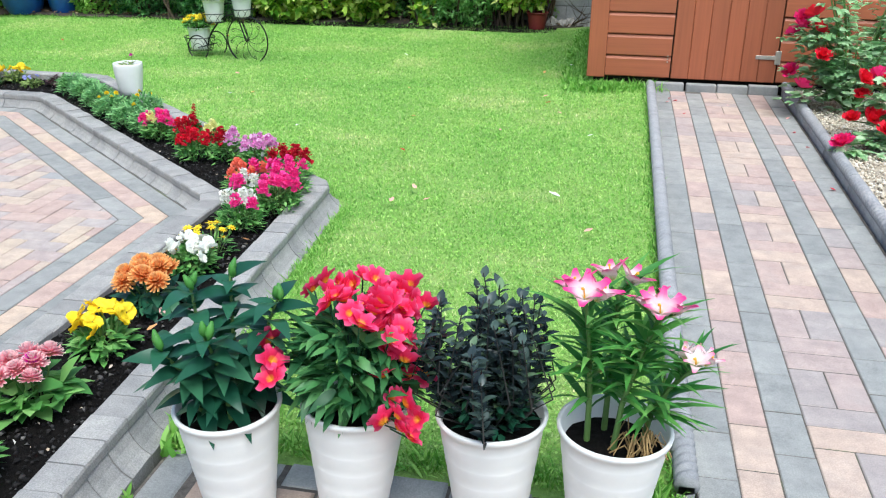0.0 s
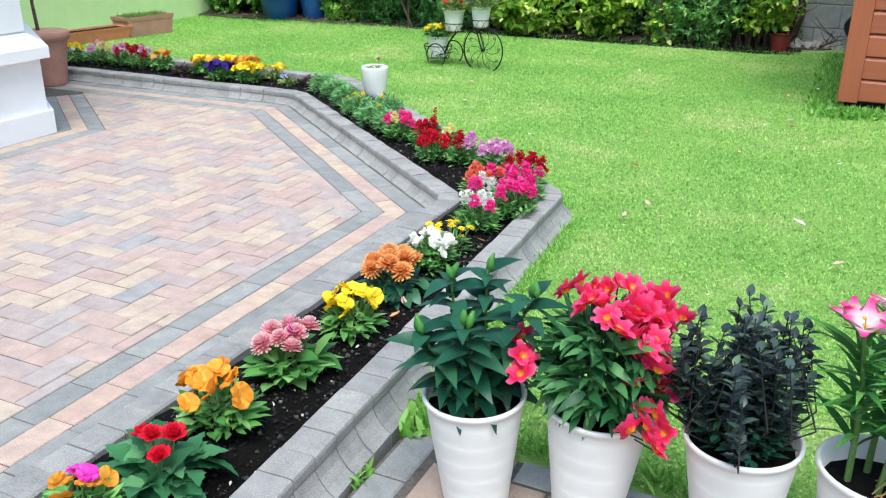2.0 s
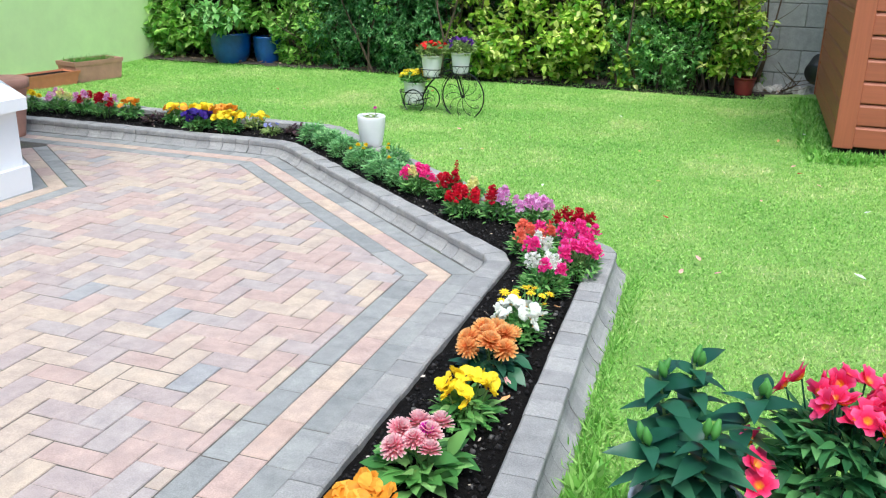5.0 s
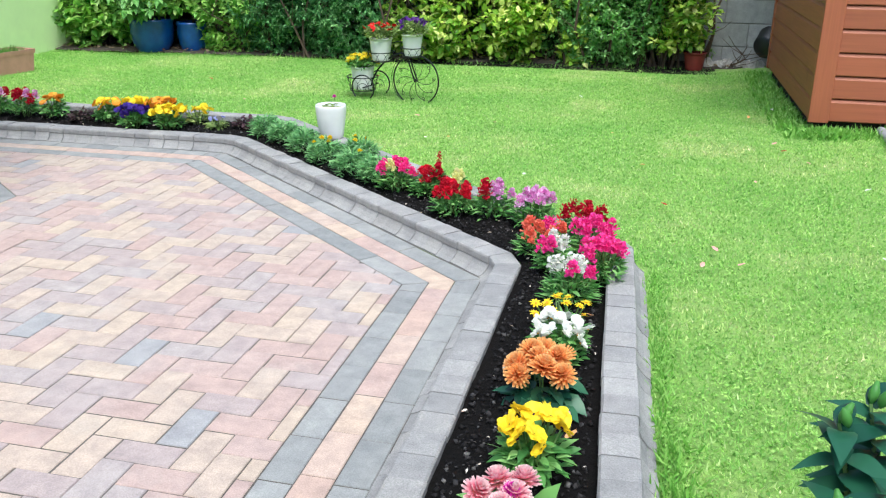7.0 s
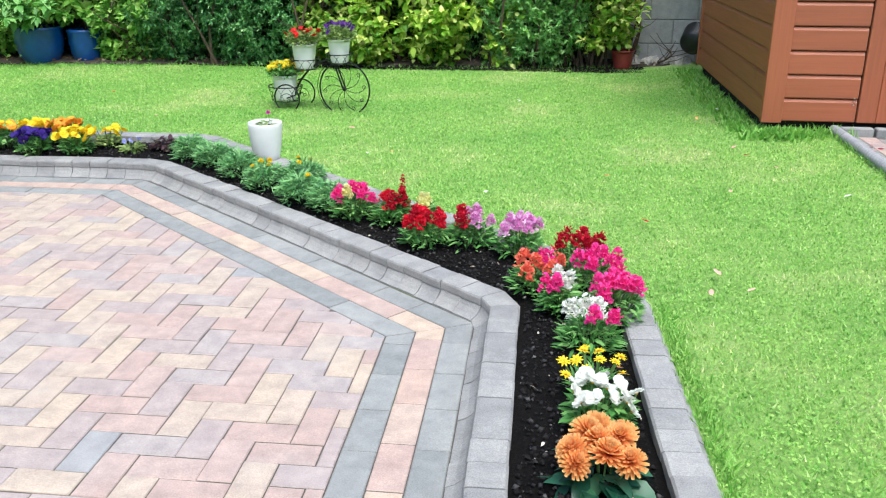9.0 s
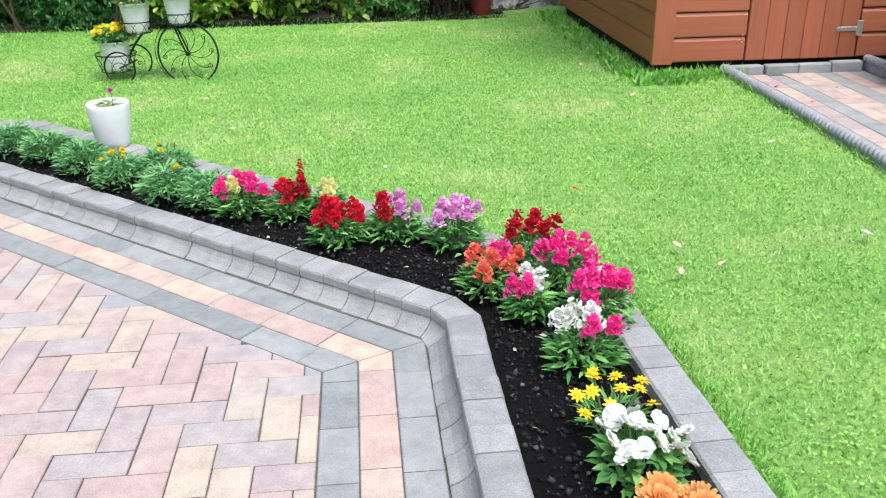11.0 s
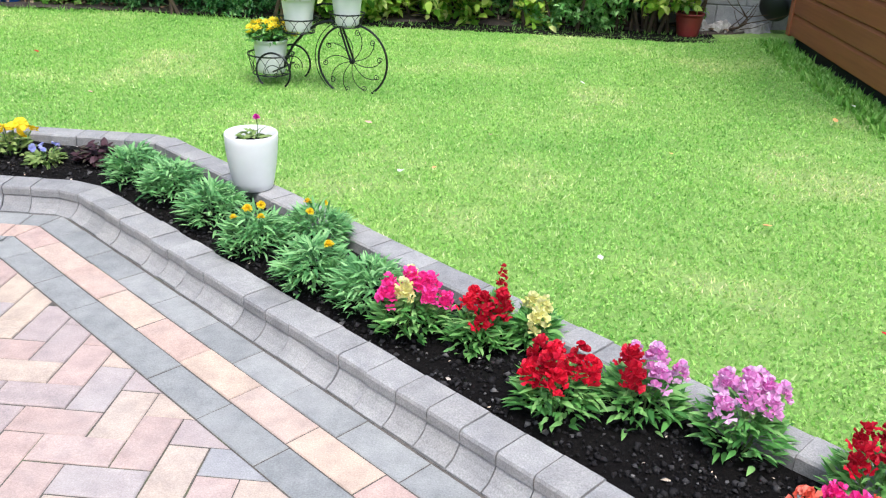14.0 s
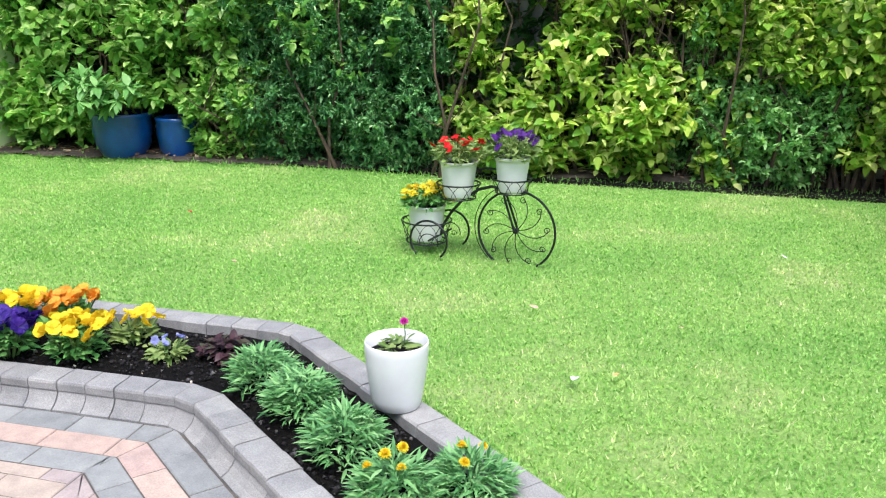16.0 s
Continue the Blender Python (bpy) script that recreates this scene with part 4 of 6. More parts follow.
def house():
    own = thing("house", Matrix.Identity(4), "white rendered house bay with a plastic-framed window above a deep sill", "house")

    def outline(out):
        a = offset_line([Vector((-4.12, -2.4)), Vector((-4.14, 4.02)), Vector((-5.6, 5.03))], -out)
        return a + [Vector((-7.4, 5.03 + out)), Vector((-7.4, -2.4))]

    part("plinth", prism(Shape(), outline(0.03), -0.06, 0.14), m_white_wall, own)
    part("wall", prism(Shape(), outline(0.0), 0.14, 0.46), m_white_wall, own)
    sill = Shape()
    prism(sill, outline(0.055), 0.45, 0.515)
    a, b = outline(0.055), outline(-0.06)
    n = len(a)
    sill.add([(p.x, p.y, 0.515) for p in a] + [(p.x, p.y, 0.60) for p in b], [(i, (i + 1) % n, n + (i + 1) % n, n + i) for i in range(n)] + [tuple(range(n, 2 * n))])
    part("window_sill", sill, m_white_wall, own, "thick white rendered sill")
    face = offset_line([Vector((-4.12, -2.4)), Vector((-4.14, 4.02)), Vector((-5.6, 5.03))], 0.09)
    # no room is built: a near-black block stands in for its unlit inside
    part("wall", prism(Shape(), outline(-0.30), 0.59, 2.0), m_dark, own, "solid dark block in place of the unlit room")
    part("wall", prism(Shape(), outline(-0.05), 1.9, 2.15), m_white_wall, own)
    win = part("window", prism(Shape(), [face[0], face[1], face[1] + Vector((-0.05, 0)), face[0] + Vector((-0.05, 0))], 0.60, 0.68), m_white_frame, own)
    for y in (-1.2, 0.2, 1.6, 3.0):
        part("frame", Shape().box(-4.27, y - 0.035, 0.6, -4.20, y + 0.035, 1.9, 0.006), m_white_frame, win)
    part("frame", Shape().box(-4.31, 3.78, 0.6, -4.18, 3.99, 1.9, 0.01), m_white_frame, win, "broad white corner post")
    part("pane", Shape().box(-4.245, -2.3, 0.66, -4.237, 3.80, 1.9, 0), m_glass, win)
    d = (face[2] - face[1]).normalized()
    q = Vector((d.y, -d.x))
    for t in (0.06, 0.9, 1.6):
        p = face[1] + d * t
        part("frame", prism(Shape(), [p, p + d * 0.09, p + d * 0.09 - q * 0.06, p - q * 0.06], 0.6, 1.9), m_white_frame, win)
    p, r = face[1] + d * 0.05 - q * 0.03, face[2] - q * 0.03
    part("pane", prism(Shape(), [p, r, r - q * 0.006, p - q * 0.006], 0.62, 1.9), m_glass, win)


def glass_mat():
    mat, nt, bsdf, _ = node_mat("window_glass")
    bsdf.inputs["Base Color"].default_value = (0.9, 0.95, 0.95, 1)
    bsdf.inputs["Roughness"].default_value = 0.02
    bsdf.inputs["Transmission Weight"].default_value = 1.0
    bsdf.inputs["IOR"].default_value = 1.45
    return mat


m_glass = glass_mat()
house()


# ---- flower heads ----
def cup(n, length, width, tilt, bend=0.2, steps=2, lift=0.0, spin=0.0, fold=0.1, tip=0.35):
    """A ring of petals round z; tilt: degrees up from level."""
    s = Shape()
    v, f = blade(length, width, bend, fold, steps, tip)
    for k in range(n):
        m = pose(0, 0, lift, 0, 0, 360 * k / n + spin + random.uniform(-5, 5)) @ pose(0, 0, 0, tilt + random.uniform(-6, 6))
        s.add(v, f, m)
    return s


def merge(*shapes):
    out = Shape()
    for s in shapes:
        out.add(s.v, s.f)
    return out


def round_petal(r, m, s, cupped=0.25):
    """A broad rounded petal lying along y, waved at its rim."""
    n, v = 8, [(0, 0, 0)]
    for ring, lift in ((0.6, 0.10), (1.0, 0.0)):
        for k in range(n + 1):
            a = math.pi * (k / n - 0.5) * 1.3
            wave = cupped * r * ring * (0.30 * abs(math.sin(a)) + (0.42 * (k % 2) + random.uniform(-0.15, 0.15)) * (ring > 0.9))
            v.append((r * ring * 0.80 * math.sin(a), r * ring * (0.36 + 0.64 * math.cos(a * 0.85)), wave + lift * r))
    w = n + 1
    s.add(v, [(0, k, k + 1) for k in range(1, w)] + [(k, w + k, w + k + 1, k + 1) for k in range(1, w)], m)


def pansy_head(r):
    s = Shape()
    for k, a in enumerate((32, -32, 100, -100, 180)):
        round_petal(r, pose(0, 0, 0.002 * k, 0, 0, a + random.uniform(-6, 6)) @ pose(0, 0, 0, random.uniform(4, 30)), s)
    return s


def pompon(r, rings=7):
    shapes = []
    for k in range(rings):
        t = k / (rings - 1)
        shapes.append(cup(int(17 - 9 * t), r * (1 - 0.45 * t), r * 0.30, -18 + 100 * t, -0.25, 2, r * (0.1 + 0.38 * t), 11 * k, 0.6, 0.6))
    return merge(*shapes)


def spike(height, r, florets):
    """A snapdragon's spike of two-lipped florets."""
    s = Shape()
    for k in range(florets):
        t = k / max(1, florets - 1)
        rr = r * random.uniform(0.42, 0.68) * (1.0 - 0.25 * t)
        out = r * (0.55 - 0.35 * t) * random.uniform(0.6, 1.2)
        m = pose(0, 0, height * (t + random.uniform(-0.08, 0.08)), 0, 0, 137.5 * k + random.uniform(-25, 25)) @ pose(0, out, 0, random.uniform(-5, 45), random.uniform(-25, 25))
        for tilt, wide, bend in ((58, 1.3, -0.5), (8, 1.5, 0.7)):
            n, v = 6, [(0, 0, 0)]
            for q in range(n + 1):
                a = math.pi * (q / n - 0.5) * 1.1
                v.append((rr * 0.62 * wide * math.sin(a), rr * (0.35 + 0.65 * math.cos(a)), rr * (0.28 * (q % 2) - bend * 0.25 * abs(math.sin(a)))))
            s.add(v, [(0, q, q + 1) for q in range(1, n + 1)], m @ pose(0, 0, 0, tilt))
    return s


def trumpet(r, n=6, tilt=40, wide=1.02, curl=0.3, tip=0.46):
    return merge(cup(n // 2, r, r * wide, tilt, curl, 4, 0, 0, 0.25, tip), cup(n // 2, r * 0.95, r * wide * 0.85, tilt + 8, curl, 4, 0.002, 180 / (n // 2), 0.25, tip))


def rose_head(r):
    return merge(cup(6, r, r * 1.0, 12, -0.25, 3, 0, 0, 0.5, 0.7), cup(5, r * 0.85, r * 0.95, 36, -0.3, 3, 0.003, 30, 0.5, 0.7), cup(5, r * 0.7, r * 0.8, 60, -0.3, 3, 0.004, 12, 0.5, 0.7), cup(4, r * 0.55, r * 0.6, 78, -0.3, 2, 0.004, 40, 0.5, 0.7))


def button(r):
    return Shape().turn([(r, 0.0), (r * 0.8, r * 0.5), (r * 0.2, r * 0.7)], 8)


HEADS = {}


def head_mesh(kind, size, variant):
    key = (kind, round(size, 4), variant)
    if key not in HEADS:
        make = {"pansy": lambda: pansy_head(size), "pompon": lambda: pompon(size), "spike": lambda: spike(size * 1.5, size, 11), "tall_spike": lambda: spike(size * 4.0, size, 20),
                "trumpet": lambda: trumpet(size), "lily": lambda: trumpet(size, 6, 64, 0.62, 0.5, 0.28), "rose": lambda: rose_head(size), "daisy": lambda: merge(cup(9, size, size * 0.42, 12), cup(7, size * 0.7, size * 0.36, 35, lift=0.002)),
                "petunia": lambda: merge(cup(5, size, size * 1.05, 34, 0.4, 3, 0, 0, 0.1, 0.9))}[kind]
        HEADS[key] = make().mesh("flower")
    return HEADS[key]


def add_heads(owner, kind, mat, spots, size, eye=None, eye_r=0.25, variants=2, tilt=35):
    """Flower heads at spots, each an object on a shared mesh, looking up and outwards."""
    for k, (x, y, z) in enumerate(spots):
        out = math.degrees(math.atan2(y, x)) - 90
        lean = -random.uniform(0.3, 1.0) * tilt * min(1.0, math.hypot(x, y) / 0.05)
        if kind == "pansy":
            lean *= 1.9
        if kind in ("spike", "tall_spike"):
            lean *= 0.3
        m = pose(x, y, z, 0, 0, out + random.uniform(-20, 20)) @ pose(0, 0, 0, lean, 0, random.uniform(0, 360))
        base = head_mesh(kind, size, (k % variants, mat.name))
        ob = part("flower", base, mat, owner, m=m @ Matrix.Scale(random.uniform(0.85, 1.12), 4))
        if eye:
            key = ("eye", round(size * eye_r, 4), eye.name)
            if key not in HEADS:
                HEADS[key] = button(size * eye_r).mesh("eye")
            part("eye", HEADS[key], eye, ob, m=pose(0, 0, size * 0.06))


def foliage_mesh(name, count, radius, height, leaf, width, up=0.45, bend=0.3, fold=0.15, inner=0.25, steps=3, base=0.0, tooth=0.0):
    """A mound of leaves that grow outwards from short stems."""
    a = rng.random(count) * 2 * np.pi
    r = radius * np.sqrt(rng.random(count)) * 0.85
    dome = np.sqrt(np.maximum(0.0, 1 - (r / radius) ** 2))
    z = base + height * dome * (inner + (1 - inner) * rng.random(count) ** 0.6)
    pos = np.stack([r * np.cos(a), r * np.sin(a), z], -1)
    d = np.stack([np.cos(a) + rng.normal(size=count) * 0.5, np.sin(a) + rng.normal(size=count) * 0.5, up + rng.normal(size=count) * 0.35], -1)
    tv, tf = blade(leaf, width, bend, fold, steps)
    tv = [(x * (1 - tooth * (k // 3 % 2)), y, z) for k, (x, y, z) in enumerate(tv)]
    v, f = scatter(tv, tf, pos, turns(d, rng.normal(size=count) * 0.35), 0.65 + 0.6 * rng.random(count))
    return np_mesh(name, v, f, True)


def stems(owner, spots, z0=0.0, r=0.0025, mat=None):
    s = Shape()
    for x, y, z in spots:
        s.tube([(x * 0.25, y * 0.25, z0), (x * 0.7, y * 0.7, z0 + (z - z0) * 0.6), (x, y, z)], r, 5)
    tagged(part("stalk", s, mat or m_stem, owner), kind="stuff")


def dome_spots(n, radius, height, low=0.75):
    out = []
    for k in range(n):
        a, r = 2.4 * k + random.uniform(-0.4, 0.4), radius * math.sqrt((k + 0.5) / n)
        out.append((r * math.cos(a), r * math.sin(a), height * (low + (1 - low) * math.sqrt(max(0, 1 - (r / radius) ** 2))) + random.uniform(-0.008, 0.008)))
    return out


SOIL = 0.066


def bed_plant(name, label, x, y, leaves, leaf_material, blooms=(), category="flower", group="", yaw=0):
    own = thing(name, pose(x, y, SOIL, 0, 0, random.uniform(0, 360)), label, category, group)
    part("foliage", foliage_mesh("foliage", *leaves), leaf_material, own)
    for kind, mat, n, radius, height, size, eye, eye_r in blooms:
        spots = dome_spots(n, radius, height)
        stems(own, spots, 0.0)
        add_heads(own, kind, mat, spots, size, eye, eye_r)
    return own


def snapdragon(x, y, mats, colour, n=7, tall=0.15, radius=0.08, size=0.033, kind="spike"):
    own = thing("snapdragon", pose(x, y, SOIL, 0, 0, random.uniform(0, 360)), colour + " snapdragons above narrow leaves in soil", "snapdragon")
    part("foliage", foliage_mesh("foliage", 340, radius * 1.2, tall * 0.92, 0.040, 0.0115, 0.75, 0.3), g_bed, own)
    spots = dome_spots(n, radius, tall, 0.72)
    stems(own, spots)
    for k, mat in enumerate(mats):
        add_heads(own, kind, mat, spots[k::len(mats)], size, variants=3)


g_begonia = leaf_mat("begonia_leaf", [(0.0, (0.03, 0.12, 0.05)), (0.5, (0.06, 0.20, 0.08)), (1.0, (0.14, 0.32, 0.13))], 0.35, 0.2)
PANSY_LEAVES = (230, 0.088, 0.115, 0.036, 0.019, 0.5)
# the near leg of the bed
bed_plant("begonia", "red begonia with toothed dark green leaves in soil", -1.05, 1.58, (52, 0.10, 0.10, 0.092, 0.070, 0.35, 0.35, 0.2, 0.25, 9, 0.0, 0.24), g_begonia, [("rose", p_red, 4, 0.055, 0.15, 0.030, None, 0)], "begonia")
bed_plant("pansy", "pale orange pansies with a magenta bloom in dark soil", -1.10, 1.40, PANSY_LEAVES, g_bed, [("pansy", p_orange, 5, 0.07, 0.12, 0.026, p_dark_eye, 0.2), ("pansy", p_magenta, 2, 0.04, 0.15, 0.026, p_eye, 0.2)], "pansy")
bed_plant("pansy", "bright orange pansies over green leaves in dark soil", -1.08, 1.82, (190, 0.095, 0.12, 0.045, 0.022, 0.5), g_bed, [("pansy", p_orange, 10, 0.088, 0.16, 0.033, p_eye, 0.12)], "pansy")
bed_plant("dahlia", "soft pink dahlias over broad green leaves", -1.08, 2.13, (85, 0.10, 0.10, 0.070, 0.045, 0.4), g_bed, [("pompon", r_pinkdahlia, 8, 0.080, 0.145, 0.034, None, 0), ("pompon", p_magenta, 1, 0.02, 0.17, 0.02, None, 0)], "dahlia")
bed_plant("pansy", "bright yellow pansies with dark faces in soil", -1.06, 2.42, (150, 0.085, 0.10, 0.045, 0.022, 0.5), g_bed, [("pansy", p_yellow, 14, 0.080, 0.14, 0.030, p_dark_eye, 0.2)], "pansy")
bed_plant("dahlia", "large apricot-orange dahlias over dark leaves", -1.08, 2.74, (70, 0.095, 0.075, 0.062, 0.038, 0.2), g_dark, [("pompon", r_apricot, 9, 0.088, 0.135, 0.040, None, 0)], "dahlia")
bed_plant("pansy", "white pansies with yellow eyes in dark soil", -1.07, 2.99, PANSY_LEAVES, g_bed, [("pansy", p_white, 17, 0.095, 0.125, 0.024, p_eye, 0.18)], "pansy")
bed_plant("daisy", "small yellow daisies on thin green stems", -1.08, 3.17, (120, 0.08, 0.07, 0.035, 0.006, 0.7), g_bed, [("daisy", p_yellow, 11, 0.10, 0.115, 0.018, p_eye, 0.3)], "daisy")
snapdragon(-1.08, 3.43, (p_white, p_white, p_pink), "white and pink", 7, 0.12)
snapdragon(-0.995, 3.62, (p_pink,), "hot pink", 8, 0.135)
snapdragon(-1.03, 3.82, (p_pink,), "hot pink", 8, 0.145)
snapdragon(-1.16, 3.68, (p_white, p_pink), "white", 4, 0.11, 0.05)
snapdragon(-1.24, 3.86, (p_coral, p_pink, p_coral), "coral orange and pink", 7, 0.105)
snapdragon(-1.10, 4.02, (p_darkred,), "dark red", 7, 0.14)
snapdragon(-1.31, 4.19, (p_lilac,), "pale lilac", 9, 0.13)
snapdragon(-1.50, 4.28, (p_lilac, p_darkred, p_lilac), "lilac and dark red", 6, 0.12)
snapdragon(-1.68, 4.27, (p_red, p_darkred), "deep red", 9, 0.115, 0.08)
snapdragon(-1.73, 4.56, (p_paleyellow,), "pale yellow", 3, 0.09, 0.05)
snapdragon(-1.86, 4.52, (p_darkred, p_red), "crimson", 6, 0.105, 0.07)
snapdragon(-1.83, 4.56, (p_darkred,), "tall crimson", 1, 0.14, 0.02, 0.018, "tall_spike")
snapdragon(-2.03, 4.57, (p_pink, p_pink, p_paleyellow, p_pink), "hot pink and pale yellow", 9, 0.12)


def marigold(x, y, buds):
    own = thing("marigold", pose(x, y, SOIL, 0, 0, random.uniform(0, 360)), "bushy feathery-leaved marigold with few yellow buds", "marigold", "marigold plants in the bed")
    part("foliage", foliage_mesh("foliage", 760, 0.108, 0.135, 0.038, 0.0085, 0.75, 0.35, 0.15, 0.15), g_marigold, own)
    spots = dome_spots(max(1, buds), 0.07, 0.145)
    if buds:
        add_heads(own, "pompon", p_yellow, spots, 0.014, variants=1)


for x, y, n in ((-2.16, 4.69, 0), (-2.33, 4.79, 1), (-2.38, 5.04, 3), (-2.54, 4.97, 4), (-2.74, 5.17, 0), (-2.94, 5.35, 0), (-3.12, 5.48, 0)):
    marigold(x, y, n)
bed_plant("coral_bells", "small bronze-leaved plant in dark soil", -3.34, 5.65, (110, 0.075, 0.08, 0.035, 0.025, 0.4), g_purple, [], "plant")
bed_plant("viola", "pale variegated viola with blue flowers", -3.52, 5.61, (90, 0.065, 0.055, 0.035, 0.018, 0.4), g_pale, [("pansy", p_paleblue, 4, 0.05, 0.07, 0.015, None, 0)], "viola")
bed_plant("pansy", "yellow pansies over pale leaves in soil", -3.69, 5.68, (110, 0.08, 0.08, 0.04, 0.02, 0.5), g_pale, [("pansy", p_yellow, 10, 0.085, 0.11, 0.027, None, 0)], "pansy")
bed_plant("pansy", "dense bright yellow pansies in dark soil", -3.80, 5.53, PANSY_LEAVES, g_bed, [("pansy", p_yellow, 22, 0.105, 0.135, 0.027, p_eye, 0.16)], "pansy")
bed_plant("pansy", "deep violet-blue pansies with yellow eyes", -4.03, 5.49, PANSY_LEAVES, g_bed, [("pansy", p_violet, 18, 0.10, 0.13, 0.029, p_eye, 0.14)], "pansy")
bed_plant("pansy", "orange and apricot pansies beside the kerb", -3.97, 5.72, PANSY_LEAVES, g_bed, [("pansy", p_orange, 18, 0.10, 0.140, 0.027, p_eye, 0.15)], "pansy")
bed_plant("pansy", "yellow pansies in a loose clump", -4.12, 5.66, PANSY_LEAVES, g_bed, [("pansy", p_yellow, 20, 0.10, 0.145, 0.027, p_dark_eye, 0.14)], "pansy")
bed_plant("pansy", "orange and yellow pansies in a mound", -4.28, 5.60, PANSY_LEAVES, g_bed, [("pansy", p_orange, 12, 0.09, 0.140, 0.027, p_eye, 0.15), ("pansy", p_yellow, 8, 0.07, 0.145, 0.026, None, 0)], "pansy")
bed_plant("coral_bells", "dark bronze-leaved plant beside orange pansies", -4.47, 5.60, (100, 0.085, 0.075, 0.04, 0.02, 0.45), g_purple, [], "plant")
bed_plant("pansy", "pale orange pansies standing alone in soil", -4.69, 5.62, PANSY_LEAVES, g_bed, [("pansy", p_orange, 8, 0.07, 0.14, 0.028, p_eye, 0.15)], "pansy")
snapdragon(-4.90, 5.60, (p_darkred, p_darkred, p_lilac), "dark red and pink", 8, 0.14, 0.09)
snapdragon(-5.12, 5.62, (p_lilac, p_darkred), "pink and red", 7, 0.13, 0.08)
snapdragon(-5.33, 5.60, (p_lilac, p_paleyellow, p_softpink), "pale pink and cream", 8, 0.13, 0.09)
bed_plant("marigold", "bright yellow marigolds over dark leaves", -5.55, 5.55, (220, 0.10, 0.12, 0.045, 0.012, 0.5), g_bed, [("pompon", p_yellow, 7, 0.07, 0.15, 0.026, None, 0)], "marigold")
bed_plant("marigold", "yellow marigolds at the far end of the bed", -5.80, 5.58, (220, 0.10, 0.12, 0.045, 0.012, 0.5), g_bed, [("pompon", p_yellow, 5, 0.07, 0.15, 0.026, None, 0)], "marigold")


# ---- pots ----
def pot_shape(r0, r1, h, lip=0.008, wall=0.006, soil=0.03, rings=0):
    prof = [(0.004, 0.004), (r0 * 0.96, 0.0), (r0, 0.006)]
    for k in range(1, 12):
        t = k / 12
        z, r = 0.006 + (h - 0.006) * t, r0 + (r1 - r0) * t
        prof.append((r, z))
        if rings and k % 2 == 0 and 2 <= k <= 10:
            prof += [(r + 0.0003, z + 0.003), (r + 0.0005, z + 0.006), (r + 0.0003, z + 0.009)]
    prof += [(r1, h - 0.014), (r1 + lip * 0.7, h - 0.011), (r1 + lip, h - 0.004), (r1 + lip * 0.6, h), (r1 - wall * 0.5, h), (r1 - wall, h - 0.004), (r1 - wall - (r1 - r0) * (soil + 0.01) / h, h - soil - 0.01)]
    return Shape().turn(prof, 40)


def soil_disc(r, z):
    s = Shape()
    verts, faces, n = [(0, 0, z + 0.008)], [], 22
    for ring in range(1, 5):
        for k in range(n):
            a = 2 * math.pi * k / n
            q = r * ring / 4
            verts.append((q * math.cos(a), q * math.sin(a), z + 0.008 * (1 - ring / 4) + 0.006 * noise.noise(Vector((q * math.cos(a) * 40, q * math.sin(a) * 40, z)))))
    faces += [(0, 1 + k, 1 + (k + 1) % n) for k in range(n)]
    for ring in range(3):
        faces += [(1 + ring * n + k, 1 + (ring + 1) * n + k, 1 + (ring + 1) * n + (k + 1) % n, 1 + ring * n + (k + 1) % n) for k in range(n)]
    return s.add(verts, faces)


def potted(name, m, label, category, r0, r1, h, mat, soil=0.03, rings=0, group="", lip=0.0045):
    own = thing(name, m, label, category, group)
    part("pot", pot_shape(r0, r1, h, lip=lip, soil=soil, rings=rings), mat, own, smooth=True)
    part("soil", soil_disc(r1 - 0.006 - (r1 - r0) * soil / h, h - soil), m_soil, own)
    return own


PH = 0.296
# broad-leaved lily with closed buds
own = potted("potted_lily", pose(-0.44, 1.945, 0.0, 1.5, -1.5, 0), "white pot with dark broad-leaved lily in green bud", "potted plant", 0.076, 0.114, PH, m_white_pot, rings=1)
for bx, by, tall, lean in ((-0.045, 0.02, 0.27, (-0.035, 0.04)), (0.02, -0.03, 0.24, (0.0, -0.06)), (0.05, 0.045, 0.25, (0.06, 0.03)), (-0.03, -0.05, 0.20, (-0.06, -0.03)), (0.0, 0.06, 0.27, (-0.02, 0.07))):
    pts = [(bx + lean[0] * t * t, by + lean[1] * t * t, PH - 0.03 + tall * t) for t in (0, 0.35, 0.7, 1)]
    part("stem", Shape().tube(pts, [0.006, 0.005, 0.004, 0.003], 6), m_stem, own)
    n = 30
    t = 0.10 + 0.90 * (np.arange(n) + 0.5) / n
    p = np.stack([bx + lean[0] * t * t, by + lean[1] * t * t, PH - 0.03 + tall * t], -1)
    a = np.arange(n) * 2.4 + rng.random(n)
    d = np.stack([np.cos(a), np.sin(a), 0.85 * t - 0.05], -1)
    tv, tf = blade(0.080, 0.041, 0.7, 0.16, 6)
    v, f = scatter(tv, tf, p, turns(d, rng.normal(size=n) * 0.25), 0.7 + 0.45 * rng.random(n))
    part("leaves", np_mesh("leaves", v, f, True), g_dark, own)
    for k in range(2):
        bud = Shape().turn([(0.002, 0), (0.0085, 0.012), (0.009, 0.022), (0.003, 0.04)], 8, pose(pts[-1][0] + 0.012 * k, pts[-1][1] - 0.01 * k, pts[-1][2], random.uniform(-25, 25), random.uniform(-25, 25)))
        part("bud", bud, g_lily, own, smooth=True)

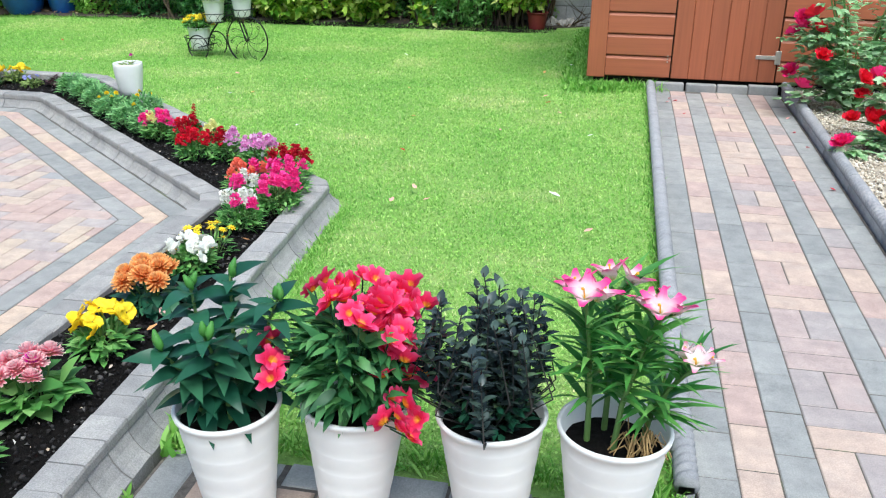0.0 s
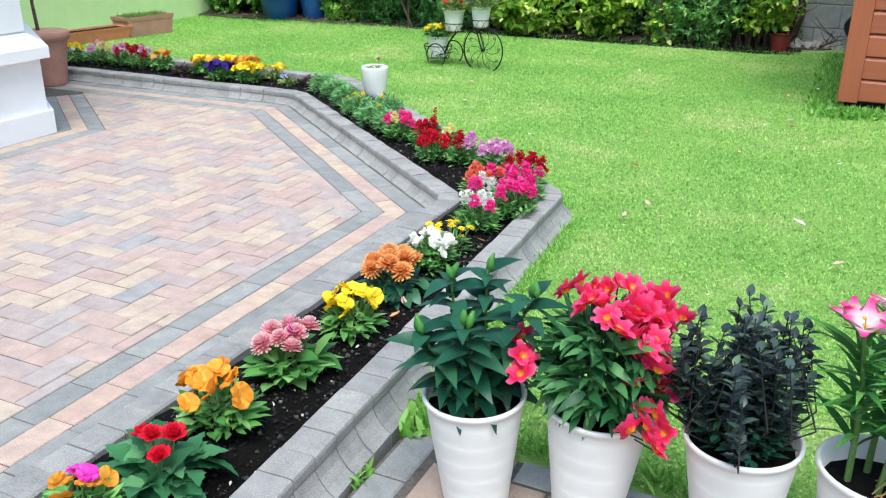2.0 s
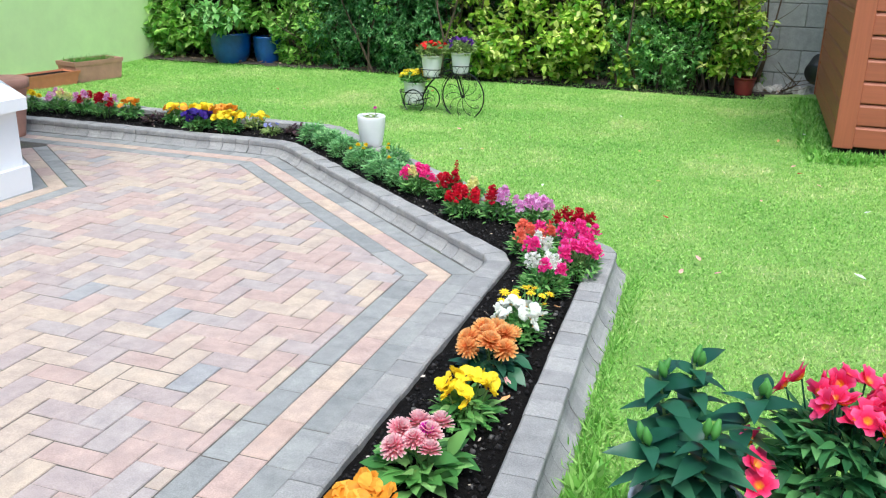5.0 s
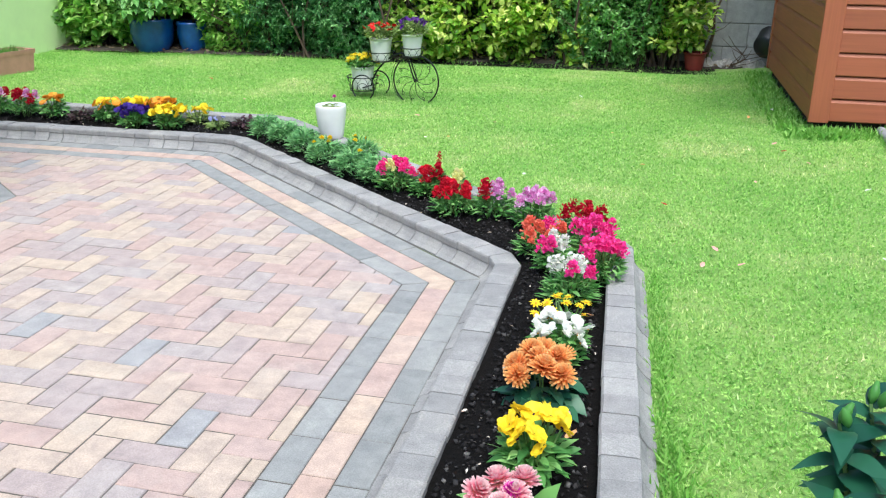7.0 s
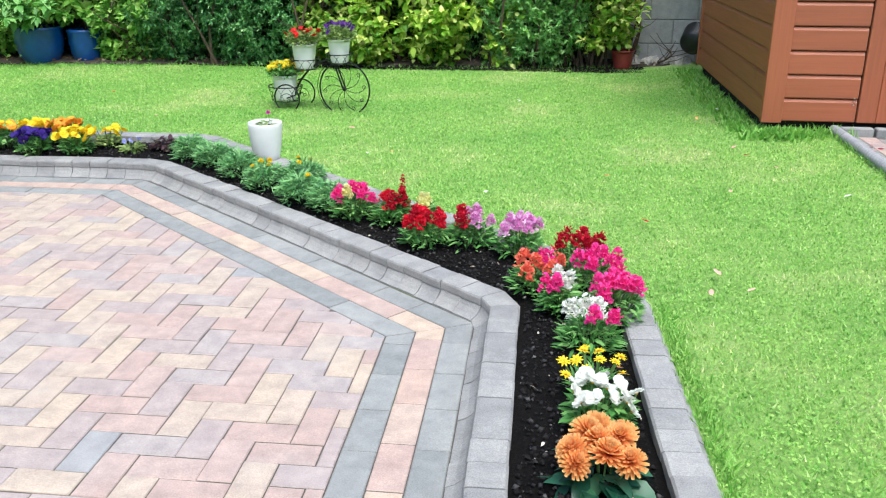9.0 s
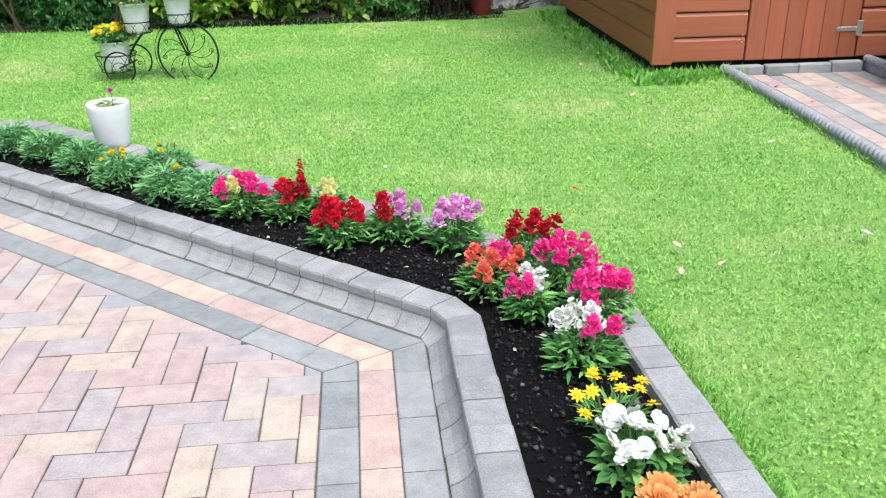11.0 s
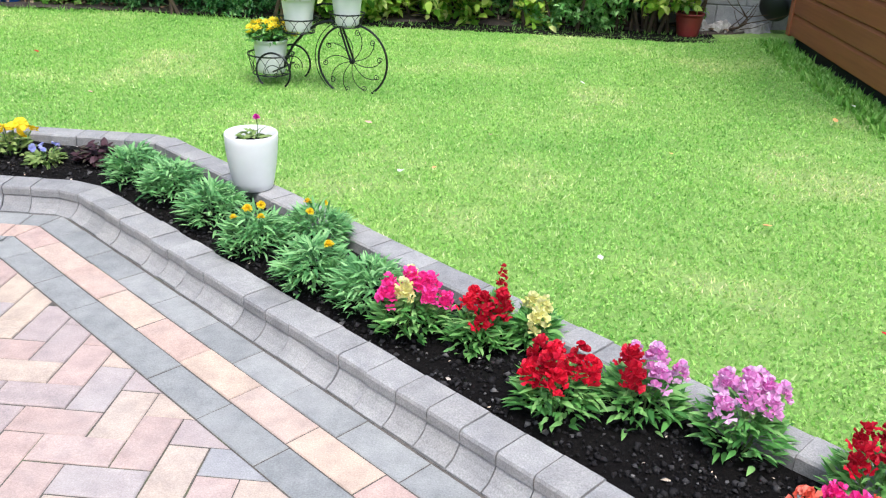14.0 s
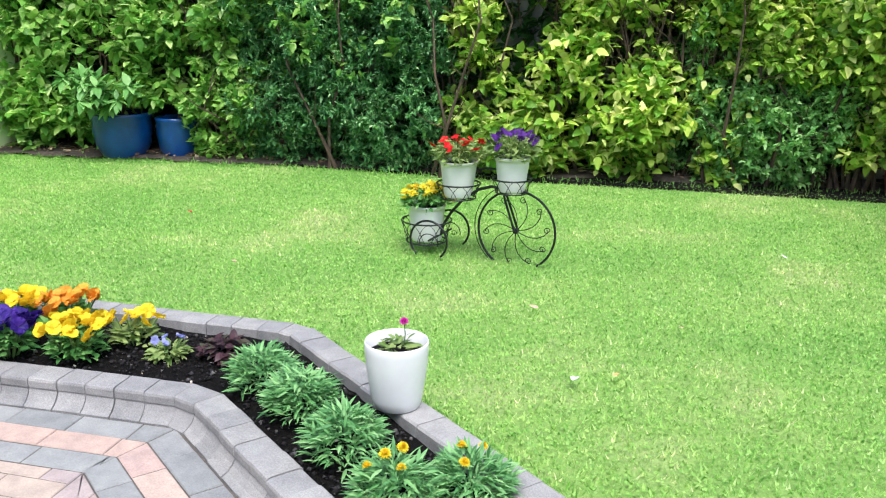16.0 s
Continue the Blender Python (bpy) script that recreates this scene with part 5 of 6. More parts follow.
# scarlet-pink bloomer
own = potted("potted_alstroemeria", pose(-0.19, 2.0, 0.0, -1.5, 2.0, 0), "white pot full of scarlet-pink flowers over green leaves", "potted plant", 0.076, 0.117, PH, m_white_pot, rings=1)
n = 620
a = rng.random(n) * 6.28
el = rng.random(n)
r = 0.15 * np.sqrt(1 - (el * 0.85) ** 2) * (0.45 + 0.55 * rng.random(n))
r = r * (0.6 + 0.4 * np.sqrt(el))
p = np.stack([r * np.cos(a), r * np.sin(a), PH + 0.02 + 0.165 * el], -1)
d = np.stack([np.cos(a) + rng.normal(size=n) * 0.55, np.sin(a) + rng.normal(size=n) * 0.55, 0.15 + 0.35 * el + rng.normal(size=n) * 0.4], -1)
tv, tf = blade(0.062, 0.020, 0.3, 0.2, 4)
v, f = scatter(tv, tf, p, turns(d, rng.normal(size=n) * 0.4), 0.7 + 0.6 * rng.random(n))
part("foliage", np_mesh("foliage", v, f, True), leaf_mat("alstroemeria_leaf", [(0.0, (0.02, 0.085, 0.03)), (0.6, (0.05, 0.17, 0.05)), (1.0, (0.12, 0.29, 0.09))], 0.4, 0.2), own)
spots = []
for k in range(26):
    q = random.uniform(-0.13, 0.13)
    spots.append((q, random.uniform(-0.03, 0.11), PH + 0.065 + 0.175 * math.sqrt(1 - (q / 0.20) ** 2) + random.uniform(-0.015, 0.012)))
for k in range(34):
    a = radians(random.uniform(20, 104))
    spots.append((0.150 * math.sin(a) + random.uniform(-0.065, 0.012), random.uniform(-0.125, 0.04), PH + 0.085 + 0.15 * math.cos(a) + random.uniform(-0.02, 0.02)))
spots += [(0.14, -0.09, PH - 0.02), (0.12, -0.11, PH + 0.01), (0.155, -0.05, PH + 0.0), (0.10, -0.125, PH + 0.03), (-0.165, -0.07, PH + 0.10), (-0.15, -0.10, PH + 0.075), (-0.175, -0.04, PH + 0.13)]
stems(own, spots, PH - 0.03, 0.0020, g_dark)
add_heads(own, "trumpet", r_scarlet, spots, 0.036, None, 0.2, 3, 80)

# blackish small-leaved shrub
own = potted("potted_hebe", pose(0.125, 2.02, 0.0, 0, -1, 0), "white pot with a blackish small-leaved evergreen shrub", "potted plant", 0.076, 0.117, PH, m_white_pot, rings=1)
lv, lf = [], []
tv, tf = blade(0.029, 0.0165, 0.2, 0.35, 3)
base = 0
twigs = Shape()
for k in range(58):
    a, out = random.uniform(0, 6.28), random.random() ** 0.7
    top = Vector((0.155 * out * math.cos(a), 0.14 * out * math.sin(a), PH - 0.03 + 0.10 + 0.16 * math.sqrt(max(0, 1 - (out * 0.85) ** 2)) + random.uniform(-0.06, 0.075)))
    foot = Vector((0.045 * out * math.cos(a), 0.045 * out * math.sin(a), PH - 0.04))
    top += Vector((random.gauss(0, 0.022), random.gauss(0, 0.022), 0))
    mid = foot.lerp(top, 0.5) + Vector((0.045 * math.cos(a) + random.gauss(0, 0.03), 0.045 * math.sin(a) + random.gauss(0, 0.03), -0.03))
    twigs.tube([foot, mid, top], [0.0025, 0.0018, 0.0012], 5)
    n = 34
    t = 0.06 + 0.94 * np.arange(n) / n
    p = np.array([(1 - q) ** 2 * np.array(foot) + 2 * q * (1 - q) * np.array(mid) + q * q * np.array(top) for q in t])
    w = np.arange(n) * 1.57 + rng.normal(size=n) * 0.2
    d = np.stack([np.cos(w), np.sin(w), 0.35 + 0.6 * rng.random(n)], -1)
    v, f = scatter(tv, tf, p, turns(d, rng.normal(size=n) * 0.2), 0.8 + 0.4 * rng.random(n))
    lv.append(v)
    lf.append(f + base)
    base += len(v)
tagged(part("twig_growth", twigs, plain_mat("dark_twig", (0.022, 0.022, 0.02), 0.7, vary=0.3), own), kind="stuff")
part("foliage", np_mesh("foliage", np.concatenate(lv), np.concatenate(lf), True), g_black, own)
part("lower_foliage", foliage_mesh("lower_foliage", 210, 0.095, 0.12, 0.034, 0.015, 0.3, 0.2, 0.25, 0.1, 2, PH - 0.03), g_dark, own, "greener leaves near the soil")

# pink and white lilies
own = potted("potted_lily", pose(0.375, 2.02, 0.0, 0, 1, 0), "white pot of flowering pink-and-white lilies with strap leaves", "potted plant", 0.076, 0.117, PH, m_white_pot, soil=0.05, rings=1)
tops = []
for bx, by, tall, lean in ((-0.055, 0.0, 0.335, (-0.03, -0.02)), (0.0, -0.02, 0.315, (0.06, 0.01)), (0.06, 0.02, 0.215, (0.08, -0.03)), (-0.02, 0.05, 0.33, (0.0, 0.03))):
    pts = [(bx + lean[0] * t * t, by + lean[1] * t * t, PH - 0.05 + tall * t) for t in (0, 0.35, 0.7, 1)]
    tops.append(pts[-1])
    part("stem", Shape().tube(pts, [0.007, 0.006, 0.005, 0.004], 6), m_stem, own)
    n = 54
    t = 0.24 + 0.73 * rng.random(n)
    p = np.stack([bx + lean[0] * t * t, by + lean[1] * t * t, PH - 0.05 + tall * t], -1)
    a = np.arange(n) * 2.4
    d = np.stack([np.cos(a), np.sin(a), 0.65 + 0.8 * t], -1)
    tv, tf = blade(0.125, 0.0155, 0.55, 0.25, 5)
    v, f = scatter(tv, tf, p, turns(d, rng.normal(size=n) * 0.3), 0.7 + 0.45 * rng.random(n))
    part("leaves", np_mesh("leaves", v, f, True), g_lily, own)
for (x, y, z), n, size in zip(tops, (3, 3, 3, 2), (0.058, 0.055, 0.040, 0.054)):
    for k in range(n):
        a = 2.1 * k + 0.4
        m = pose(x + 0.02 * math.cos(a), y + 0.02 * math.sin(a), z + 0.006 * k, 0, 0, math.degrees(a) - 90) @ pose(0, 0, 0, -24)
        fl = part("flower", head_mesh("lily", size, (k, "lily")), r_lily, own, m=m)
        part("anther", Shape().tube([(0, 0, 0), (0.002, 0, size * 0.6)], 0.0015, 5).tube([(0.002, 0, size * 0.6), (0.006, 0.002, size * 0.62)], 0.003, 5), p_eye, fl)
dry = Shape()
for k in range(26):
    a = random.uniform(0, 6.28)
    x, y = 0.05 + random.uniform(-0.02, 0.02), -0.03 + random.uniform(-0.02, 0.02)
    dry.tube([(x, y, PH - 0.045), (x + 0.02 * math.cos(a), y + 0.02 * math.sin(a), PH + random.uniform(-0.02, 0.03)), (x + 0.05 * math.cos(a), y + 0.05 * math.sin(a), PH - 0.035)], 0.0016, 4)
part("dry_leaves", dry, plain_mat("dry_straw", (0.34, 0.22, 0.09), 0.85, vary=0.3), own, "withered straw-brown leaves")

# white pot on the kerb
own = thing("potted_seedling", pose(-2.68, 5.42, KERB_TOP, 0, 0, 20), "tapered white pot with a small pink-flowered seedling", "potted plant")
part("pot", Shape().turn([(0.004, 0.004), (0.060, 0.0), (0.066, 0.004), (0.072, 0.03), (0.080, 0.08), (0.086, 0.13), (0.089, 0.17), (0.0895, 0.190), (0.0875, 0.195), (0.085, 0.192), (0.083, 0.15), (0.079, 0.14)], 40), m_white_pot, own, smooth=True)
part("soil", soil_disc(0.083, 0.158), m_soil, own)
part("foliage", foliage_mesh("foliage", 46, 0.05, 0.04, 0.032, 0.018, 0.4, 0.3, 0.2, 0.2, 3, 0.155), g_pale, own)
part("stem", Shape().tube([(0.02, 0.02, 0.16), (0.025, 0.03, 0.2), (0.022, 0.03, 0.235)], 0.0016, 5), m_stem, own)
add_heads(own, "pompon", p_magenta, [(0.022, 0.03, 0.235)], 0.013, variants=1)


# ---- tricycle planter ----
def arc(cx, cz, r, a0, a1, y=0.0, n=24):
    return [(cx + r * math.sin(radians(a0 + (a1 - a0) * k / n)), y, cz + r * math.cos(radians(a0 + (a1 - a0) * k / n))) for k in range(n + 1)]


def trike():
    own = thing("tricycle_planter", pose(-2.665, 7.24, 0, 0, 0, -11), "black wrought-iron tricycle plant stand with scrolled wheels on the lawn", "plant stand")

    def scroll(cx, cz, size, start, y):
        pts = []
        for k in range(15):
            a = start + 0.55 * k
            q = size * (1 - k / 16)
            pts.append((cx + q * math.cos(a), y, cz + q * math.sin(a)))
        return pts

    def wheel(name, cx, y, r, hub_z, gap, spokes, thick):
        w = part(name, Shape().tube(arc(cx, hub_z, r, -180 + gap, 180 - gap, y, 44), thick, 7), m_iron, own)
        if spokes:
            part("hub", Shape().turn([(0.004, -0.014), (0.013, -0.012), (0.013, 0.012), (0.004, 0.014)], 12, pose(cx, y, hub_z, 90)), m_iron, w)
            for k in range(spokes):
                b = 2 * math.pi * (k + 0.3) / spokes
                pts = []
                for q in range(7):
                    t = q / 6
                    bb = b + 0.55 * t * t
                    pts.append((cx + r * 0.86 * t * math.cos(bb), y, hub_z + r * 0.86 * t * math.sin(bb)))
                e = pts[-1]
                part("spoke", Shape().tube(pts + scroll(e[0] - 0.014 * math.cos(b + 0.55), e[2] - 0.014 * math.sin(b + 0.55), 0.017, b + 0.9, y), 0.0022, 5), m_iron, w)
        return w

    wheel("front_wheel", 0.0, 0.0, 0.194, 0.160, 34, 10, 0.0058)
    for y in (-0.13, 0.13):
        w = wheel("rear_wheel", -0.40, y, 0.098, 0.092, 42, 0, 0.0055)
        part("scroll", Shape().tube(arc(-0.40, 0.075, 0.05, -100, 100, y, 14), 0.0025, 5).tube(scroll(-0.385, 0.07, 0.018, 0, y), 0.002, 5), m_iron, w)
    part("axle", Shape().tube([(-0.40, -0.13, 0.092), (-0.40, 0.13, 0.092)], 0.005, 7), m_iron, own)
    part("fork", Shape().tube([(0.0, 0.022, 0.160), (-0.055, 0.018, 0.31), (-0.085, 0.0, 0.405)], 0.006, 7).tube([(0.0, -0.022, 0.160), (-0.055, -0.018, 0.31), (-0.085, 0.0, 0.405)], 0.006, 7), m_iron, own)
    part("frame_tube", Shape().tube([(-0.07, 0, 0.355), (-0.13, 0, 0.362), (-0.20, 0, 0.340), (-0.28, 0, 0.282), (-0.34, 0, 0.215), (-0.38, 0, 0.15), (-0.40, 0, 0.09)], 0.0075, 8), m_iron, own)
    part("handlebar", Shape().tube([(-0.20, 0, 0.435), (-0.16, 0, 0.448), (-0.085, 0.0, 0.448), (-0.085, 0, 0.40)], 0.0055, 7), m_iron, own)
    part("guard_wire", Shape().tube(arc(-0.015, 0.160, 0.212, -150, 10, 0.03, 30), 0.0022, 5), m_iron, own)

    def basket(cx, cz, r, h):
        b = part("basket", Shape().tube([(cx + r * math.cos(a), r * math.sin(a), cz + h) for a in np.linspace(0, 2 * math.pi, 29)[:-1]], 0.0042, 6, True), m_iron, own)
        part("ring", Shape().tube([(cx + r * 0.8 * math.cos(a), r * 0.8 * math.sin(a), cz) for a in np.linspace(0, 2 * math.pi, 25)[:-1]], 0.0038, 6, True), m_iron, b)
        part("cross_bar", Shape().tube([(cx - r * 0.8, 0, cz), (cx + r * 0.8, 0, cz)], 0.0035, 5).tube([(cx, -r * 0.8, cz), (cx, r * 0.8, cz)], 0.0035, 5), m_iron, b)
        n = 9
        for k in range(n):
            pts = []
            for q in range(9):
                t = q / 8
                a = 2 * math.pi * (k + 1.6 * (t - 0.5) + 0.5) / n
                hh = math.sin(math.pi * t)
                rr = r * (0.8 + 0.2 * hh)
                pts.append((cx + rr * math.cos(a), rr * math.sin(a), cz + h * hh))
            part("hoop", Shape().tube(pts, 0.0018, 4), m_iron, b)

    basket(-0.03, 0.345, 0.092, 0.065)
    basket(-0.305, 0.292, 0.105, 0.07)
    basket(-0.475, 0.055, 0.125, 0.105)
    part("strut", Shape().tube([(-0.085, 0, 0.405), (-0.07, 0, 0.347), (-0.03, 0, 0.345)], 0.0045, 6), m_iron, own)
    part("strut", Shape().tube([(-0.305, 0, 0.292), (-0.28, 0, 0.28)], 0.0045, 6), m_iron, own)
    part("strut", Shape().tube([(-0.475, 0, 0.055), (-0.43, 0, 0.06), (-0.40, 0, 0.092)], 0.0045, 6), m_iron, own)
    return own


trike()
p_purple = petals("purple_petal", (0.035, 0.006, 0.10), (0.11, 0.025, 0.24))
p_poppy = petals("bright_red_petal", (0.55, 0.004, 0.006), (0.74, 0.012, 0.012))
TM = pose(-2.665, 7.24, 0, 0, 0, -11)
for x, z, r0, r1, h, label, heads in (
        (-0.03, 0.350, 0.062, 0.082, 0.165, "white pot of violet petunias in the front basket", [("petunia", p_purple, 24, 0.13, 0.275, 0.020)]),
        (-0.305, 0.297, 0.068, 0.090, 0.175, "white pot of red petunias in the middle basket", [("petunia", p_poppy, 15, 0.145, 0.275, 0.022)]),
        (-0.475, 0.060, 0.075, 0.092, 0.18, "white pot of yellow marigolds in the rear basket", [("daisy", p_yellow, 30, 0.13, 0.27, 0.027)])):
    own = potted("potted_flowers", TM @ pose(x, 0, z), label, "potted plant", r0, r1, h, m_white_pot, soil=0.015)
    part("foliage", foliage_mesh("foliage", 460, 0.135, 0.115, 0.034, 0.018, 0.4, 0.3, 0.2, 0.1, 3, h - 0.02), g_pale if "yellow" not in label else g_bed, own)
    for kind, mat, n, radius, height, size in heads:
        spots = dome_spots(n, radius, height, 0.8)
        stems(own, spots, h - 0.01, 0.0018)
        add_heads(own, kind, mat, spots, size, tilt=60)


# ---- planters by the walls ----
def trough(m, l, w, h, mat, label, grown):
    own = thing("planter_trough", m, label, "planter")
    s = Shape()

    def ring(k, z):
        return [(-l / 2 * k, -w / 2 * k, z), (l / 2 * k, -w / 2 * k, z), (l / 2 * k, w / 2 * k, z), (-l / 2 * k, w / 2 * k, z)]
    levels = [ring(0.90, 0), ring(0.97, h * 0.8), ring(1.0, h * 0.8), ring(1.02, h), ring(0.96, h), ring(0.93, h * 0.86)]
    verts = [p for lv_ in levels for p in lv_]
    faces = [(4 * j + i, 4 * j + (i + 1) % 4, 4 * j + 4 + (i + 1) % 4, 4 * j + 4 + i) for j in range(5) for i in range(4)] + [(3, 2, 1, 0)]
    part("trough", s.add(verts, faces), mat, own)
    part("soil", Shape().add(ring(0.94, h * 0.87), [(0, 1, 2, 3)]), m_soil, own)
    if grown:
        n = 420
        p = np.stack([(rng.random(n) - 0.5) * l * 0.85, (rng.random(n) - 0.5) * w * 0.75, np.full(n, h * 0.87)], -1)
        d = np.stack([rng.normal(size=n) * 0.5, rng.normal(size=n) * 0.5, np.ones(n)], -1)
        tv, tf = blade(0.06, 0.007, 0.4, 0.1, 2)
        v, f = scatter(tv, tf, p, turns(d, rng.random(n) * 6), 0.5 + 0.7 * rng.random(n))
        part("sprouts", np_mesh("sprouts", v, f, True), m_weed, own)


trough(pose(-6.66, 7.50, 0.0, 0, 0, 80), 0.58, 0.27, 0.20, m_pale_terracotta, "faded terracotta trough with low green sprouts by the wall", True)
trough(pose(-6.72, 6.82, 0.0, 0, 0, 82), 0.85, 0.22, 0.125, m_terracotta, "orange terracotta trough with bare soil by the wall", False)
own = potted("potted_shrub", pose(-5.33, 5.09, 0.0), "tall faded terracotta pot with a thin bare stem beside the house", "potted plant", 0.115, 0.165, 0.40, m_pale_terracotta, soil=0.05)
part("pot_rim", Shape().turn([(0.160, 0.335), (0.176, 0.34), (0.180, 0.395), (0.170, 0.402), (0.158, 0.40)], 32), m_pale_terracotta, own, smooth=True)
part("stem", Shape().tube([(-0.05, 0, 0.34), (-0.085, 0.01, 0.6), (-0.07, 0.02, 0.86), (-0.09, 0.02, 1.15)], [0.014, 0.012, 0.010, 0.006], 8), m_bark, own)


def blue_pot(x, y, r, h, label, leaves):
    own = thing("glazed_pot", pose(x, y, 0.008), label, "potted plant")
    prof = [(0.01, 0.01), (r * 0.68, 0), (r * 0.70, 0.01), (r * 0.88, h * 0.25), (r * 0.97, h * 0.6), (r * 0.95, h * 0.85), (r * 0.98, h * 0.9), (r, h * 0.96), (r * 0.97, h), (r * 0.88, h), (r * 0.86, h * 0.9)]
    part("pot", Shape().turn(prof, 36), m_blue_glaze, own, smooth=True)
    part("soil", soil_disc(r * 0.86, h * 0.9), m_soil, own)
    if leaves:
        s = Shape()
        pos, dirs = [], []
        for k in range(20):
            a, out = random.uniform(0, 6.28), random.random()
            tip = Vector((0.34 * out * math.cos(a) + 0.03, 0.16 * out * math.sin(a) - 0.28, h + 0.02 + 0.30 * random.random()))
            s.tube([(0, 0, h * 0.9), (tip.x * 0.5, tip.y * 0.5, (h + tip.z) / 2), tip], [0.012, 0.007, 0.004], 5)
            for q in range(9):
                b = 2 * math.pi * q / 9 + random.uniform(-0.3, 0.3)
                pos.append(tip)
                dirs.append((math.cos(b), -0.25 + 0.5 * math.sin(b), 0.1 + 0.75 * math.sin(b) + random.uniform(-0.25, 0.25)))
        tagged(part("branch_growth", s, m_bark, own), kind="stuff")
        tv, tf = blade(0.125, 0.058, 0.25, 0.15, 5)
        v, f = scatter(tv, tf, np.array([tuple(p) for p in pos]), turns(np.array(dirs), rng.normal(size=len(pos)) * 0.2), 0.7 + 0.4 * rng.random(len(pos)))
        part("leaves", np_mesh("leaves", v, f, True), g_rhodo, own)


g_rhodo = leaf_mat("rhododendron_leaf", [(0.0, (0.09, 0.25, 0.05)), (0.5, (0.17, 0.39, 0.09)), (1.0, (0.32, 0.55, 0.18))], 0.4)
blue_pot(-6.16, 9.26, 0.235, 0.34, "large blue glazed pot with a rhododendron before the hedge", True)
blue_pot(-5.74, 9.36, 0.165, 0.31, "smaller blue glazed pot half hidden by hedge leaves", False)
own = thing("plant_pot", pose(-0.50, 9.50, 0.01), "dull red plastic pot under the end of the hedge", "pot")
part("pot", pot_shape(0.08, 0.105, 0.17), m_red_plastic, own, smooth=True)
part("soil", soil_disc(0.09, 0.14), m_soil, own)
own = thing("bucket", pose(0.17, 9.66, 0.26, 0, 70, 60), "round black bucket lying against the block wall", "bucket")
part("bucket_body", Shape().turn([(0.01, -0.10), (0.10, -0.09), (0.115, -0.07), (0.14, 0.08), (0.146, 0.09), (0.14, 0.095), (0.125, 0.08), (0.10, -0.05)], 28), m_black_plastic, own, smooth=True)
part("handle", Shape().tube(arc(0, 0.085, 0.14, -95, 95, 0.0, 18), 0.004, 5), m_steel, own)


# ---- roses ----
g_rosebush = leaf_mat("grey_green_rose_leaf", [(0.0, (0.17, 0.36, 0.14)), (0.5, (0.33, 0.54, 0.27)), (1.0, (0.56, 0.72, 0.46))], 0.45, 0.38)

def rose_bush(x, y, label, flowers, spread, tall, n_stems, n_leaves):
    own = thing("rose_bush", pose(x, y, 0.072), label, "rose bush")
    s = Shape()
    ends = []
    for k in range(n_stems):
        a = random.uniform(0, 6.28)
        tip = Vector((spread * random.uniform(0.2, 1.0) * math.cos(a), spread * random.uniform(0.2, 1.0) * math.sin(a), tall * random.uniform(0.45, 1.0)))
        ends.append(tip)
        s.tube([(0.02 * math.cos(a), 0.02 * math.sin(a), 0), tip * 0.5 + Vector((0, 0, 0.06 * tall)), tip], [0.008, 0.006, 0.004], 6)
    for fx, fy, fz, _ in flowers:
        s.tube([(0, 0, 0.02), ((fx - x) * 0.5, (fy - y) * 0.5, (fz - 0.07) * 0.75), (fx - x, fy - y, fz - 0.075)], [0.006, 0.0045, 0.003], 6)
        ends.append(Vector((fx - x, fy - y, fz - 0.12)))
    tagged(part("stalk", s, m_stem, own), kind="stuff")
    pos, dirs = [], []
    for k in range(n_leaves):
        e = random.choice(ends)
        t = random.uniform(0.25, 1.0)
        p = e * t + Vector((random.gauss(0, 0.05), random.gauss(0, 0.05), 0.05 * (1 - t) + random.gauss(0, 0.03)))
        p.z = max(p.z, 0.03)
        a = random.uniform(0, 6.28)
        for q in (-0.5, 0.0, 0.5):
            pos.append(tuple(p))
            dirs.append((math.cos(a + q), math.sin(a + q), random.uniform(-0.2, 0.4)))
    tv, tf = blade(0.060, 0.036, 0.2, 0.2, 3)
    v, f = scatter(tv, tf, np.array(pos), turns(np.array(dirs), rng.normal(size=len(pos)) * 0.3), 0.7 + 0.6 * rng.random(len(pos)))
    part("leaves", np_mesh("leaves", v, f, True), g_rosebush, own)
    for k, (fx, fy, fz, mat) in enumerate(flowers):
        m = pose(fx - x, fy - y, fz - 0.072, random.uniform(-45, 45), random.uniform(-45, 45), random.uniform(0, 360))
        part("flower", head_mesh("rose", 0.060, (k % 3, mat.name)), mat, own, m=m @ Matrix.Scale(random.uniform(0.85, 1.1), 4))


p_pinkred = petals("pinkish_red_petal", (0.72, 0.01, 0.12), (0.88, 0.03, 0.22))
p_rosered = petals("rose_red_petal", (0.66, 0.004, 0.02), (0.86, 0.016, 0.05))
rose_bush(1.75, 6.1, "tall red rose bush overhanging the gravel and path", [
    (1.40, 6.1, 0.62, p_pinkred), (1.36, 6.1, 0.53, p_pinkred), (1.38, 6.08, 0.58, p_pinkred), (1.47, 6.0, 0.57, p_rosered), (1.45, 6.0, 0.66, p_rosered), (1.38, 6.1, 0.30, p_pinkred), (1.42, 5.95, 0.24, p_pinkred),
    (1.50, 5.9, 0.43, p_rosered), (1.55, 6.05, 0.38, p_rosered)], 0.45, 0.95, 20, 820)
